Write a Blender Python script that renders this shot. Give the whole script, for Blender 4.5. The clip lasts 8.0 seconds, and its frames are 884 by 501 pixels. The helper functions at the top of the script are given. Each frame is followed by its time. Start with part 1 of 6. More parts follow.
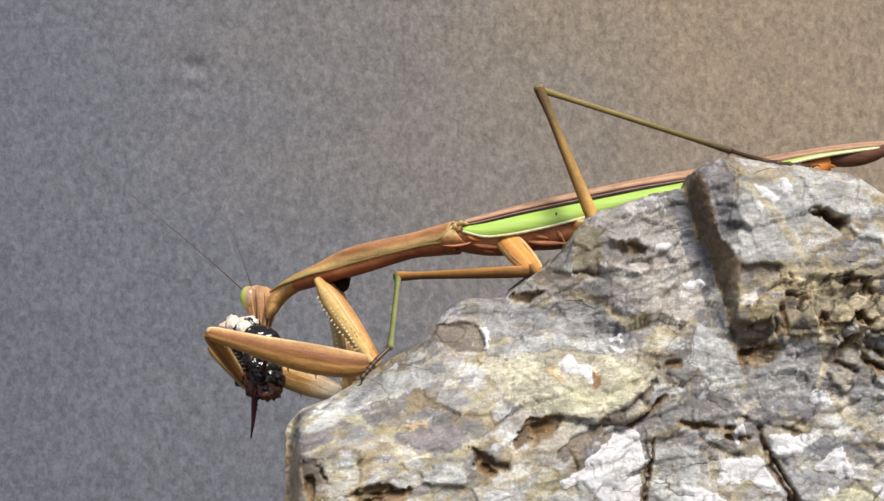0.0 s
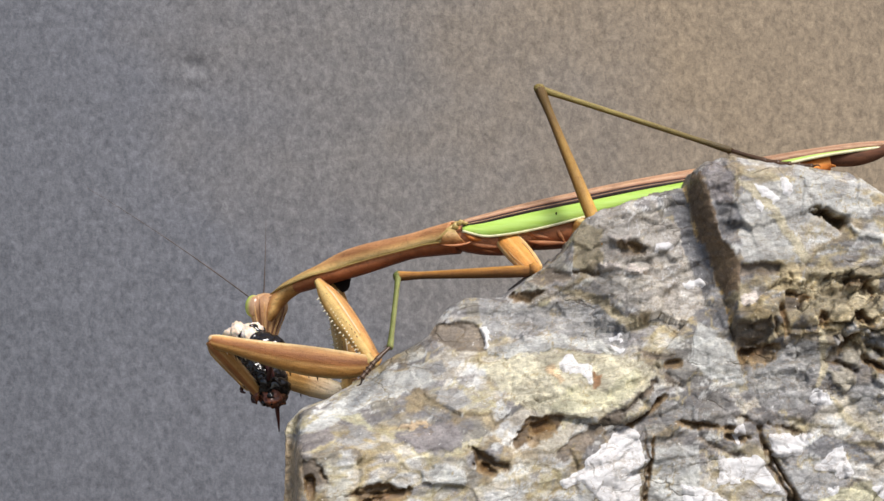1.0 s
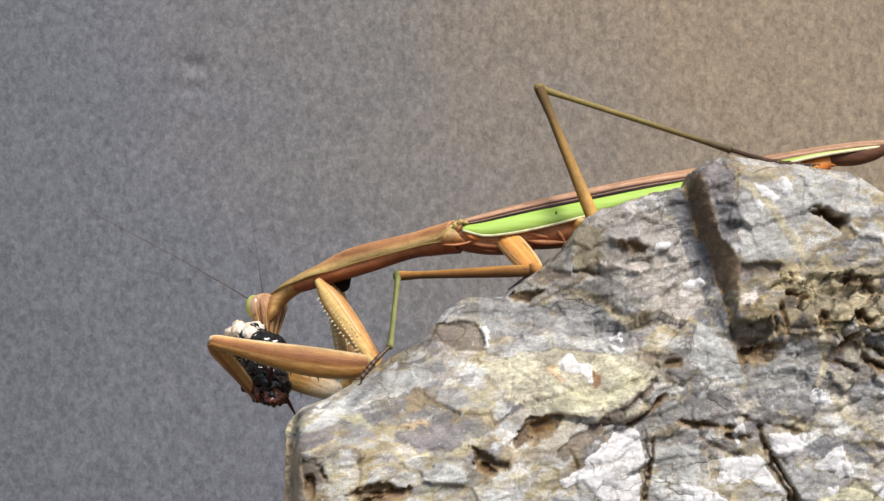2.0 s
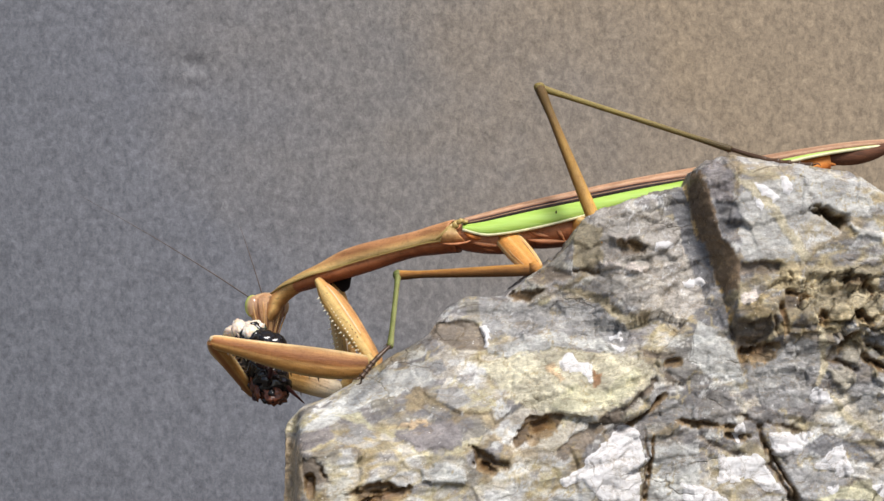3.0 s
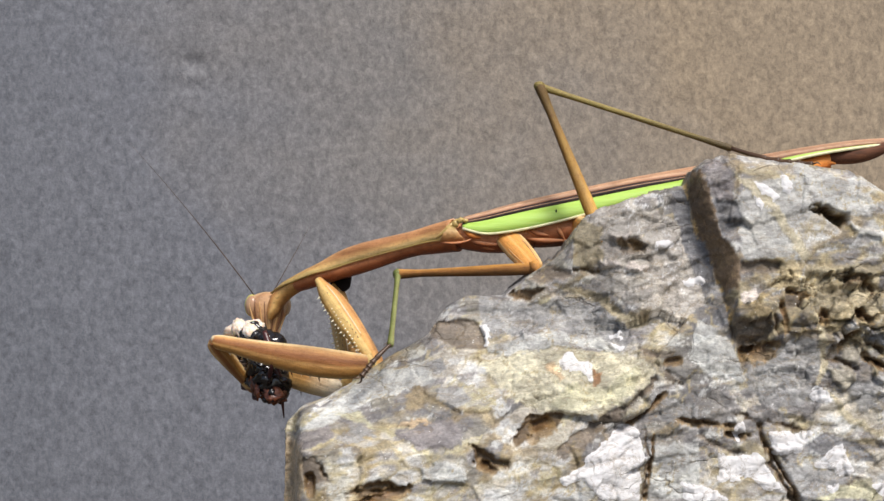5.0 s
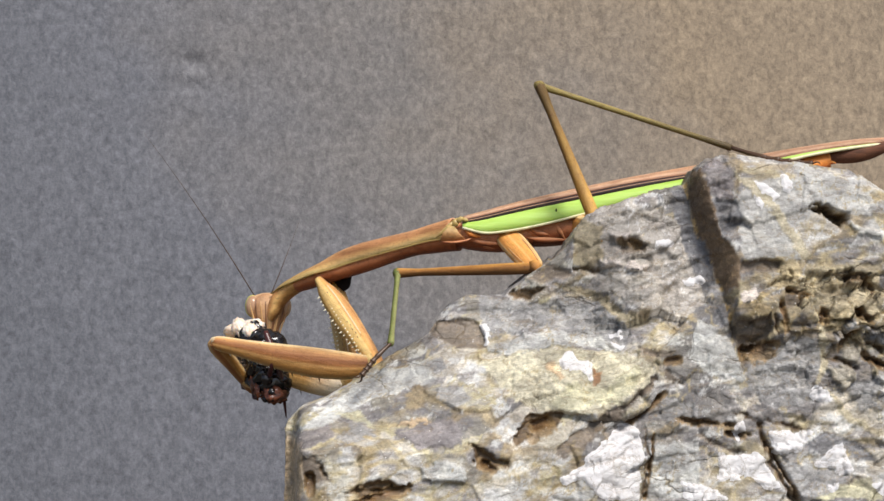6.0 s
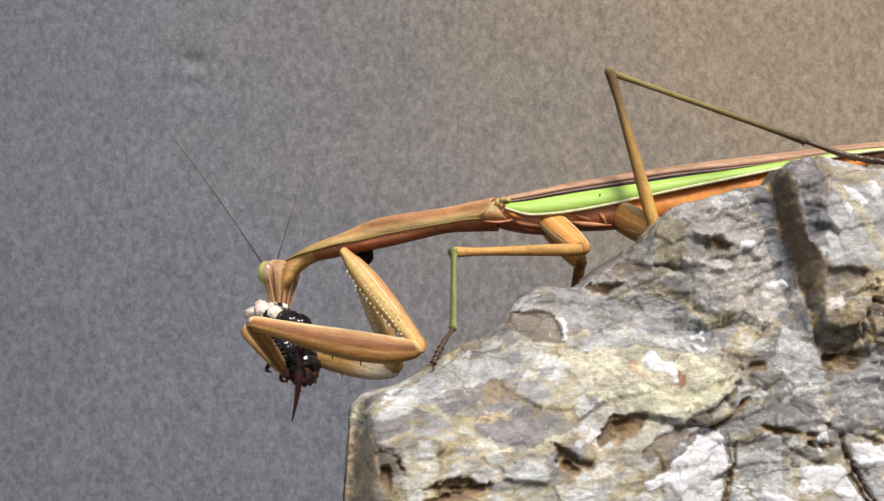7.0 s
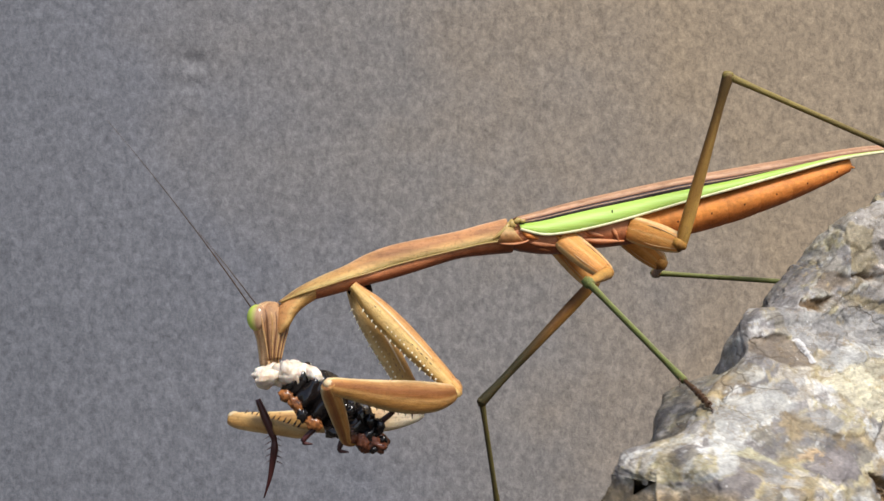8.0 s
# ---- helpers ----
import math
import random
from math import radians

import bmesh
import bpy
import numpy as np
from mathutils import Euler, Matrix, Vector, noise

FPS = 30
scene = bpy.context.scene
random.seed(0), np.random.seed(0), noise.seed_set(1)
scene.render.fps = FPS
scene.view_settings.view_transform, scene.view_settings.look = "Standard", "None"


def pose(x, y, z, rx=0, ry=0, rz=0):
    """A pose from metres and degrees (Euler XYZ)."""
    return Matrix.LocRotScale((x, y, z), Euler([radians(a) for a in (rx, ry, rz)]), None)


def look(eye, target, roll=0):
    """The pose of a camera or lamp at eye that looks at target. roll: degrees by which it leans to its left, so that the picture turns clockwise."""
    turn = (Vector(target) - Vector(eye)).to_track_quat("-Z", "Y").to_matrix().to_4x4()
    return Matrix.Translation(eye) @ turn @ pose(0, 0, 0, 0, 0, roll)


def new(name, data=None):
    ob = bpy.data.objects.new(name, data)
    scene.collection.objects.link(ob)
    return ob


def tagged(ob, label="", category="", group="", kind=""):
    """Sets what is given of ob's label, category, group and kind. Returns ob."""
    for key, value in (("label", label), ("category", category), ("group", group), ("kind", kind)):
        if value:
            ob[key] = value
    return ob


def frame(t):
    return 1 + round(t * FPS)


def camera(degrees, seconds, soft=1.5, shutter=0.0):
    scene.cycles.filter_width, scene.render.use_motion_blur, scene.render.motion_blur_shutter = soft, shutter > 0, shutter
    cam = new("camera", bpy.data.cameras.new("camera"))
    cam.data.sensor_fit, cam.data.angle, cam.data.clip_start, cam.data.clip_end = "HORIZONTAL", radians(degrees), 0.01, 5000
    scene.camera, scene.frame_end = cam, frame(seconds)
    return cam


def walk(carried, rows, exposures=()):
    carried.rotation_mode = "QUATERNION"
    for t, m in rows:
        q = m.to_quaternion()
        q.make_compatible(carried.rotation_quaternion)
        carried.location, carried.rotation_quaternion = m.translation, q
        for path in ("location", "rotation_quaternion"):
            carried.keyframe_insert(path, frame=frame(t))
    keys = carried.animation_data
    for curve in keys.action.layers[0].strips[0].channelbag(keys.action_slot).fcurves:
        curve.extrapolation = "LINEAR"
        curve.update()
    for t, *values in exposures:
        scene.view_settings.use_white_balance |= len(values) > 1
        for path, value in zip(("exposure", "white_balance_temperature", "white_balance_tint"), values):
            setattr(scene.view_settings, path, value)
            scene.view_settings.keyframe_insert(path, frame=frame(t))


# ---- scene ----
# ---- camera: still, with a slow drift of a few tenths of a degree ----
MM = 0.001
cam = camera(40, 8.0, soft=1.5, shutter=0.35)
walk(cam, [(t, pose(0, 0, 0, 90 + pitch)) for t, pitch in (
    (0.0, 0.16), (1.5, 0.13), (3.0, 0.08), (4.5, 0.04), (6.0, 0.0), (7.0, -0.05), (8.0, -0.05))])

# ---- light: soft bright daylight from above ----
world = bpy.data.worlds.new("sky")
scene.world = world
world.use_nodes = True
wn = world.node_tree
sky = wn.nodes.new("ShaderNodeTexSky")
sky.sky_type, sky.sun_disc = "NISHITA", False
SUN_ELEVATION, SUN_AZIMUTH = 55, 149
sky.sun_elevation, sky.sun_rotation = radians(SUN_ELEVATION), radians(SUN_AZIMUTH)
sky.air_density, sky.dust_density = 1.0, 2.0
wn.links.new(sky.outputs[0], wn.nodes["Background"].inputs[0])
wn.nodes["Background"].inputs[1].default_value = 0.12
sun = new("sun", bpy.data.lights.new("sun", "SUN"))
sun.data.energy, sun.data.angle, sun.data.color = 4.05, radians(20), (1.0, 0.96, 0.915)
az, el = radians(SUN_AZIMUTH), radians(SUN_ELEVATION)
sun.matrix_world = look((math.sin(az) * math.cos(el), math.cos(az) * math.cos(el), math.sin(el)), (0, 0, 0))
scene.view_settings.exposure = 0.04


# ---- material tools ----
def shader(name):
    mat = bpy.data.materials.new(name)
    mat.use_nodes = True
    nt = mat.node_tree
    return mat, nt, nt.nodes["Principled BSDF"]


def add_node(nt, kind, **values):
    n = nt.nodes.new(kind)
    for key, value in values.items():
        n.inputs[key.replace("_", " ")].default_value = value
    return n


def noise_tex(nt, scale, detail=4.0, rough=0.55, coord=None, distortion=0.0):
    n = add_node(nt, "ShaderNodeTexNoise", Scale=scale, Detail=detail, Roughness=rough, Distortion=distortion)
    if coord:
        nt.links.new(coord, n.inputs["Vector"])
    return n.outputs[0]


def ramp(nt, fac, stops):
    n = nt.nodes.new("ShaderNodeValToRGB")
    els = n.color_ramp.elements
    while len(els) < len(stops):
        els.new(0.5)
    for e, (p, c) in zip(els, stops):
        e.position, e.color = p, (*c, 1)
    nt.links.new(fac, n.inputs[0])
    return n.outputs[0]


def mix(nt, fac, a, b, blend="MIX"):
    n = nt.nodes.new("ShaderNodeMix")
    n.data_type, n.blend_type = "RGBA", blend
    for socket, value in ((n.inputs[0], fac), (n.inputs[6], a), (n.inputs[7], b)):
        if isinstance(value, (int, float)):
            socket.default_value = value
        elif isinstance(value, tuple):
            socket.default_value = (*value, 1)
        else:
            nt.links.new(value, socket)
    return n.outputs[2]


def bump(nt, bsdf, height, strength, distance):
    n = add_node(nt, "ShaderNodeBump", Strength=strength, Distance=distance)
    nt.links.new(height, n.inputs["Height"])
    nt.links.new(n.outputs[0], bsdf.inputs["Normal"])


def object_coord(nt, stretch=None):
    c = nt.nodes.new("ShaderNodeTexCoord").outputs["Object"]
    if stretch is None:
        return c
    m = nt.nodes.new("ShaderNodeMapping")
    m.inputs["Scale"].default_value = stretch
    nt.links.new(c, m.inputs[0])
    return m.outputs[0]


def chitin(name, dark, light, streak=(0.25, 1, 1), scale=700, rough=0.38, fleck=0.0, fleck_colour=(0.1, 0.03, 0.01), sss=0.0):
    """Insect cuticle: two tones in streaks along the part, fine pits, a waxy gloss."""
    mat, nt, b = shader(name)
    c = object_coord(nt, streak)
    base = mix(nt, ramp(nt, noise_tex(nt, scale, 5, 0.6, c), [(0.3, (0, 0, 0)), (0.7, (1, 1, 1))]), dark, light)
    if fleck:
        spots = ramp(nt, noise_tex(nt, scale * 3.5, 2, 0.5, object_coord(nt)), [(0.62, (0, 0, 0)), (0.72, (fleck,) * 3)])
        base = mix(nt, spots, base, fleck_colour)
    nt.links.new(base, b.inputs["Base Color"])
    b.inputs["Roughness"].default_value = rough
    b.inputs["Specular IOR Level"].default_value = 0.45
    if sss:
        b.inputs["Subsurface Weight"].default_value = sss
        b.inputs["Subsurface Radius"].default_value = (0.0006, 0.0003, 0.00012)
        b.inputs["Subsurface Scale"].default_value = 0.6
    bump(nt, b, noise_tex(nt, scale * 4, 4, 0.6, c), 0.35, 0.00012)
    return mat


def banded(name, stops, streak=(0.15, 1, 1), scale=900, wobble=0.10, rough=0.5, fleck=0.3, fleck_colour=(0.12, 0.045, 0.015), sss=0.08, tip=None, span=(0.0, 0.01), tipped=1.0):
    """Cuticle whose colours run in bands along the part, by the part's own band value, with streaks, flecks and fine relief; towards one end it may turn to a tip colour."""
    mat, nt, b = shader(name)
    band = nt.nodes.new("ShaderNodeAttribute")
    band.attribute_name = "band"
    c = object_coord(nt, streak)
    shift = nt.nodes.new("ShaderNodeMath")
    shift.operation = "MULTIPLY_ADD"
    nt.links.new(noise_tex(nt, scale, 5, 0.65, c), shift.inputs[0])
    shift.inputs[1].default_value = 2 * wobble
    lower = nt.nodes.new("ShaderNodeMath")
    lower.operation = "SUBTRACT"
    nt.links.new(band.outputs["Fac"], lower.inputs[0])
    lower.inputs[1].default_value = wobble
    nt.links.new(lower.outputs[0], shift.inputs[2])
    base = ramp(nt, shift.outputs[0], stops)
    if tip:
        reach = add_node(nt, "ShaderNodeMapRange", From_Min=span[0], From_Max=span[1], To_Max=tipped)
        lengthwise = nt.nodes.new("ShaderNodeSeparateXYZ")
        nt.links.new(object_coord(nt), lengthwise.inputs[0])
        nt.links.new(lengthwise.outputs[0], reach.inputs[0])
        base = mix(nt, reach.outputs[0], base, tip)
    tone = ramp(nt, noise_tex(nt, scale * 0.5, 6, 0.7, c), [(0.28, (0.58, 0.53, 0.48)), (0.5, (1.0, 1.0, 1.0)), (0.72, (1.30, 1.30, 1.28))])
    base = mix(nt, 1.0, base, tone, "MULTIPLY")
    mottle = ramp(nt, noise_tex(nt, 520, 6, 0.68, object_coord(nt), 0.6), [(0.32, (0.84, 0.81, 0.77)), (0.5, (1.0, 1.0, 1.0)), (0.68, (1.09, 1.10, 1.07))])
    base = mix(nt, 1.0, base, mottle, "MULTIPLY")
    if fleck:
        spots = ramp(nt, noise_tex(nt, scale * 2.6, 3, 0.6, object_coord(nt)), [(0.57, (0, 0, 0)), (0.66, (fleck,) * 3)])
        base = mix(nt, spots, base, fleck_colour)
    nt.links.new(base, b.inputs["Base Color"])
    nt.links.new(ramp(nt, noise_tex(nt, scale, 4, 0.6, c), [(0.3, (rough * 0.8,) * 3), (0.7, (rough * 1.4,) * 3)]), b.inputs["Roughness"])
    b.inputs["Specular IOR Level"].default_value = 0.38
    if sss:
        b.inputs["Subsurface Weight"].default_value = sss
        b.inputs["Subsurface Radius"].default_value = (0.0006, 0.0003, 0.00012)
        b.inputs["Subsurface Scale"].default_value = 0.6
    bump(nt, b, noise_tex(nt, scale * 1.8, 8, 0.75, c), 0.7, 0.00028)
    return mat


def plain(name, colour, rough=0.4, spec=0.5):
    mat, nt, b = shader(name)
    tone = ramp(nt, noise_tex(nt, 900, 4, 0.6, object_coord(nt)), [(0.3, tuple(v * 0.75 for v in colour)), (0.7, tuple(min(1, v * 1.2) for v in colour))])
    nt.links.new(tone, b.inputs["Base Color"])
    b.inputs["Roughness"].default_value = rough
    b.inputs["Specular IOR Level"].default_value = spec
    return mat


BROWN = banded("brown_shield", [(0.0, (0.546, 0.445, 0.138)), (0.05, (0.693, 0.498, 0.212)), (0.11, (0.609, 0.360, 0.138)), (0.20, (0.441, 0.201, 0.080)), (0.33, (0.525, 0.254, 0.111)), (0.44, (0.609, 0.339, 0.191)), (0.5, (0.735, 0.477, 0.307)), (0.56, (0.609, 0.339, 0.191)), (0.8, (0.441, 0.201, 0.080)), (1.0, (0.546, 0.424, 0.138))], wobble=0.035, tip=(0.55, 0.46, 0.13), span=(-0.019, -0.030), tipped=0.3)
SKULL = banded("brown_skull", [(0.0, (0.522, 0.308, 0.159)), (0.2, (0.408, 0.209, 0.099)), (0.35, (0.703, 0.462, 0.258)), (0.5, (0.476, 0.253, 0.119)), (0.65, (0.726, 0.506, 0.288)), (0.8, (0.499, 0.275, 0.139)), (1.0, (0.624, 0.396, 0.208))], streak=(1, 1, 0.2), wobble=0.08)
# own red-brown, with underside shade painted into the lower bands
UNDER = banded("shaded_red_brown", [(0.0, (0.20, 0.055, 0.022)), (0.25, (0.36, 0.11, 0.042)), (0.5, (0.56, 0.21, 0.085)), (0.75, (0.68, 0.30, 0.14)), (1.0, (0.58, 0.26, 0.11))], streak=(0.5, 1, 1), scale=500, wobble=0.16, rough=0.4)
RIDGE = chitin("olive_tan_rim", (0.36, 0.21, 0.07), (0.50, 0.37, 0.12), scale=200)
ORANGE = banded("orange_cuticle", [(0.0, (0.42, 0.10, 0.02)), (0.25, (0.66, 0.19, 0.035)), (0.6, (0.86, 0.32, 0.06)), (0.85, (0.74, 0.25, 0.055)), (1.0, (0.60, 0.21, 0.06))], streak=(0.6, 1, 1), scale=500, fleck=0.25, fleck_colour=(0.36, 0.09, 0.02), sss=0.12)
COXA = banded("amber_leg_base", [(0.0, (0.70, 0.42, 0.16)), (0.08, (0.74, 0.50, 0.22)), (0.16, (0.62, 0.26, 0.058)), (0.45, (0.72, 0.33, 0.08)), (0.52, (0.76, 0.42, 0.14)), (0.58, (0.66, 0.28, 0.065)), (0.82, (0.72, 0.35, 0.09)), (0.92, (0.80, 0.57, 0.28)), (1.0, (0.72, 0.45, 0.18))], wobble=0.03, fleck=0.15, sss=0.2)
TAN = chitin("tan_cuticle", (0.48, 0.26, 0.10), (0.66, 0.42, 0.20), fleck=0.25, sss=0.12)
FLAP = banded("tan_flap", [(0.0, (0.36, 0.26, 0.08)), (0.3, (0.60, 0.38, 0.16)), (0.6, (0.52, 0.27, 0.10)), (1.0, (0.42, 0.17, 0.06))], streak=(1, 1, 1), scale=700, wobble=0.15, rough=0.4)
UPPER_ARM = banded("tan_upper_arm", [(0.0, (0.562, 0.375, 0.131)), (0.10, (0.431, 0.241, 0.058)), (0.22, (0.618, 0.402, 0.147)), (0.42, (0.693, 0.464, 0.170)), (0.55, (0.711, 0.492, 0.200)), (0.64, (0.580, 0.313, 0.093)), (0.78, (0.618, 0.330, 0.115)), (0.90, (0.505, 0.241, 0.084)), (1.0, (0.543, 0.304, 0.123))], wobble=0.04, sss=0.12)
# upper arm tone darkened to olive: the far leg's shade in the colour
SHADED_ARM = banded("shaded_olive_arm", [(0.0, (0.66, 0.50, 0.26)), (0.3, (0.50, 0.32, 0.11)), (0.6, (0.44, 0.26, 0.075)), (1.0, (0.38, 0.20, 0.06))], wobble=0.08, sss=0.12)
THIGH = banded("brown_thigh", [(0.0, (0.649, 0.467, 0.233)), (0.07, (0.566, 0.342, 0.130)), (0.14, (0.416, 0.194, 0.052)), (0.30, (0.466, 0.226, 0.061)), (0.42, (0.516, 0.280, 0.096)), (0.52, (0.333, 0.132, 0.037)), (0.68, (0.300, 0.117, 0.042)), (0.82, (0.433, 0.202, 0.069)), (0.92, (0.516, 0.287, 0.110)), (0.965, (0.682, 0.498, 0.261)), (1.0, (0.666, 0.490, 0.261))], wobble=0.045, sss=0.12, rough=0.42)
FAR_THIGH = banded("pale_thigh", tip=(0.82, 0.74, 0.58), span=(0.008, 0.002), tipped=0.8, stops= [(0.0, (0.690, 0.480, 0.222)), (0.2, (0.606, 0.388, 0.158)), (0.5, (0.543, 0.314, 0.103)), (0.8, (0.460, 0.240, 0.071)), (1.0, (0.648, 0.434, 0.190))])
FAR_SHIN = banded("tan_shin", [(0.0, (0.690, 0.480, 0.222)), (0.2, (0.606, 0.388, 0.158)), (0.5, (0.543, 0.314, 0.103)), (0.8, (0.460, 0.240, 0.071)), (1.0, (0.648, 0.434, 0.190))])
NECK = banded("tan_neck", [(0.0, (0.419, 0.182, 0.052)), (0.3, (0.579, 0.310, 0.096)), (0.55, (0.718, 0.438, 0.160)), (0.75, (0.568, 0.283, 0.096)), (1.0, (0.519, 0.255, 0.096))])
# bands run dark to light across the thigh, its shading painted in
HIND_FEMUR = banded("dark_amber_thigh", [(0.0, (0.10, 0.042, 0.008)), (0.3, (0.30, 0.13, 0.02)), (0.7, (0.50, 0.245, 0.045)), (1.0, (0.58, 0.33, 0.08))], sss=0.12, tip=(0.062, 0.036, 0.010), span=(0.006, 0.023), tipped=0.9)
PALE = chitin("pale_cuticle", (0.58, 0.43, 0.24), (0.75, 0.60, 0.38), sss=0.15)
# the next two leg browns carry painted shading in their bands too
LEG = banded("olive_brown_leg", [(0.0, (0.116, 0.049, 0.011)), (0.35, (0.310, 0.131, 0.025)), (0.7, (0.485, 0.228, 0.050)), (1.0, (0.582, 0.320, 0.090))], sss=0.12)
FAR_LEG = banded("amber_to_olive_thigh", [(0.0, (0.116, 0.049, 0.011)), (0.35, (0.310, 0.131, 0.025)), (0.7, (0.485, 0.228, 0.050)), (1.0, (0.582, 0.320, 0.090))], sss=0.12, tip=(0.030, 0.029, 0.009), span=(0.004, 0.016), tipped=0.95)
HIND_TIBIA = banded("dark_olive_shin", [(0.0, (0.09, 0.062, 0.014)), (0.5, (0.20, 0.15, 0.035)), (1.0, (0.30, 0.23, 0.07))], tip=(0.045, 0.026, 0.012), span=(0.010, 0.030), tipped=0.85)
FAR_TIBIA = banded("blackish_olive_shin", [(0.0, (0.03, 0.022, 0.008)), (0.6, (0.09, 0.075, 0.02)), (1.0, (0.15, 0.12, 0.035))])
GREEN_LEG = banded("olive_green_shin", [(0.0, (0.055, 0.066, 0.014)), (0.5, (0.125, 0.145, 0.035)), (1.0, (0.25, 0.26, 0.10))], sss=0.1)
DARK_LEG = chitin("dark_brown_cuticle", (0.035, 0.018, 0.010), (0.09, 0.045, 0.02), fleck=0.2)
GREEN = chitin("bright_green_wing", (0.38, 0.57, 0.08), (0.50, 0.71, 0.17), streak=(0.08, 1, 1), scale=1100, rough=0.5, sss=0.1)
CREAM = plain("cream_edge", (0.80, 0.76, 0.45), 0.5)
DARK_WING = chitin("dark_wing_band", (0.020, 0.012, 0.012), (0.085, 0.050, 0.045), streak=(0.06, 1, 1), scale=1600)
WING = banded("pink_brown_wing", [(0.0, (0.475, 0.264, 0.144)), (0.3, (0.581, 0.344, 0.216)), (0.5, (0.440, 0.232, 0.128)), (0.7, (0.598, 0.368, 0.232)), (1.0, (0.422, 0.216, 0.128))], streak=(0.05, 1, 1), scale=1500, wobble=0.3, fleck=0.15)
TIP = chitin("brown_wing_tip", (0.055, 0.020, 0.009), (0.17, 0.062, 0.026), streak=(0.2, 1, 1), scale=1500, rough=0.8, fleck=0.5, fleck_colour=(0.30, 0.14, 0.06))
SPINE = plain("ivory_spine", (0.85, 0.78, 0.58), 0.4)
PIT = plain("black_spot_and_shadow", (0.012, 0.007, 0.005), 0.8, 0.2)
BLACK = plain("black_shell", (0.010, 0.008, 0.008), 0.16, 0.6)
RUST = chitin("rust_shell", (0.012, 0.006, 0.005), (0.24, 0.075, 0.035), streak=(1, 1, 1), scale=1100, rough=0.16, fleck=0.9, fleck_colour=(0.015, 0.01, 0.01))
PLATE = chitin("orange_joint_plate", (0.03, 0.01, 0.006), (0.66, 0.25, 0.075), streak=(1, 1, 1), scale=650, rough=0.2, fleck=0.9, fleck_colour=(0.015, 0.01, 0.01))
FLESH = chitin("white_flesh", (0.60, 0.44, 0.30), (0.90, 0.84, 0.74), streak=(1, 1, 1), scale=750, rough=0.35, sss=0.2)
HEAD_STRIPE = chitin("dark_head_stripe", (0.14, 0.065, 0.03), (0.30, 0.15, 0.075), streak=(1, 1, 0.3))
MAROON = chitin("maroon_leg", (0.035, 0.010, 0.010), (0.09, 0.025, 0.022), rough=0.3)


def rock_material():
    """Mineral tones, with painted shade in the hollows, come from the mesh's own colour layer; grain, fibres, thin
    cracks, sparkle and pits from the nodes.
    """
    mat, nt, b = shader("grey_limestone")
    tone = nt.nodes.new("ShaderNodeVertexColor")
    tone.layer_name = "mineral"
    c = object_coord(nt)
    laid = object_coord(nt, (0.6, 1.0, 1.3))
    rugged = nt.nodes.new("ShaderNodeAttribute")
    rugged.attribute_name = "rugged"
    rugged = rugged.outputs["Fac"]
    patch = ramp(nt, noise_tex(nt, 200, 9, 0.64, c, 1.4), [(0.30, (0.78, 0.77, 0.77)), (0.40, (0.86, 0.85, 0.85)), (0.43, (0.96, 0.955, 0.95)), (0.53, (0.98, 0.975, 0.965)), (0.555, (1.10, 1.09, 1.06)), (0.66, (1.22, 1.20, 1.15))])
    base = mix(nt, 1.0, tone.outputs[0], patch, "MULTIPLY")
    fibres = ramp(nt, noise_tex(nt, 650, 8, 0.68, object_coord(nt, (0.65, 1.0, 1.2)), 1.2), [(0.33, (0.80, 0.795, 0.79)), (0.46, (1.0, 1.0, 1.0)), (0.56, (1.04, 1.04, 1.04)), (0.66, (1.25, 1.25, 1.25))])
    base = mix(nt, 1.0, base, fibres, "MULTIPLY")
    chips = ramp(nt, noise_tex(nt, 1100, 6, 0.62, laid, 0.8), [(0.33, (0.50, 0.46, 0.42)), (0.42, (0.95, 0.95, 0.95)), (0.56, (1.05, 1.05, 1.05)), (0.61, (1.45, 1.43, 1.40))])
    some = add_node(nt, "ShaderNodeMapRange", To_Min=0.25, To_Max=0.75)
    nt.links.new(rugged, some.inputs[0])
    base = mix(nt, some.outputs[0], base, mix(nt, 1.0, base, chips, "MULTIPLY"))
    fleck = ramp(nt, noise_tex(nt, 2600, 4, 0.6, c), [(0.33, (0.82, 0.82, 0.82)), (0.5, (1, 1, 1)), (0.68, (1.16, 1.16, 1.16))])
    base = mix(nt, 1.0, base, fleck, "MULTIPLY")
    # angular chips, each with its own tone
    warp = nt.nodes.new("ShaderNodeTexNoise")
    warp.inputs["Scale"].default_value, warp.inputs["Detail"].default_value = 260, 6
    nt.links.new(c, warp.inputs["Vector"])
    bent = nt.nodes.new("ShaderNodeVectorMath")
    bent.operation = "MULTIPLY_ADD"
    nt.links.new(warp.outputs["Color"], bent.inputs[0])
    bent.inputs[1].default_value = (0.004, 0.004, 0.004)
    nt.links.new(laid, bent.inputs[2])
    steps = []
    for scale, low, high in ((340, 0.80, 1.16), (820, 0.86, 1.13)):
        chip = nt.nodes.new("ShaderNodeTexVoronoi")
        chip.inputs["Scale"].default_value = scale
        nt.links.new(bent.outputs[0], chip.inputs["Vector"])
        split = nt.nodes.new("ShaderNodeSeparateColor")
        nt.links.new(chip.outputs["Color"], split.inputs[0])
        steps.append(split.outputs[0])
        base = mix(nt, 1.0, base, ramp(nt, split.outputs[0], [(0.0, (low, low * 0.985, low * 0.97)), (1.0, (high, high, high * 0.99))]), "MULTIPLY")
    # white crusts with ragged, sharp edges
    ragged = nt.nodes.new("ShaderNodeMath")
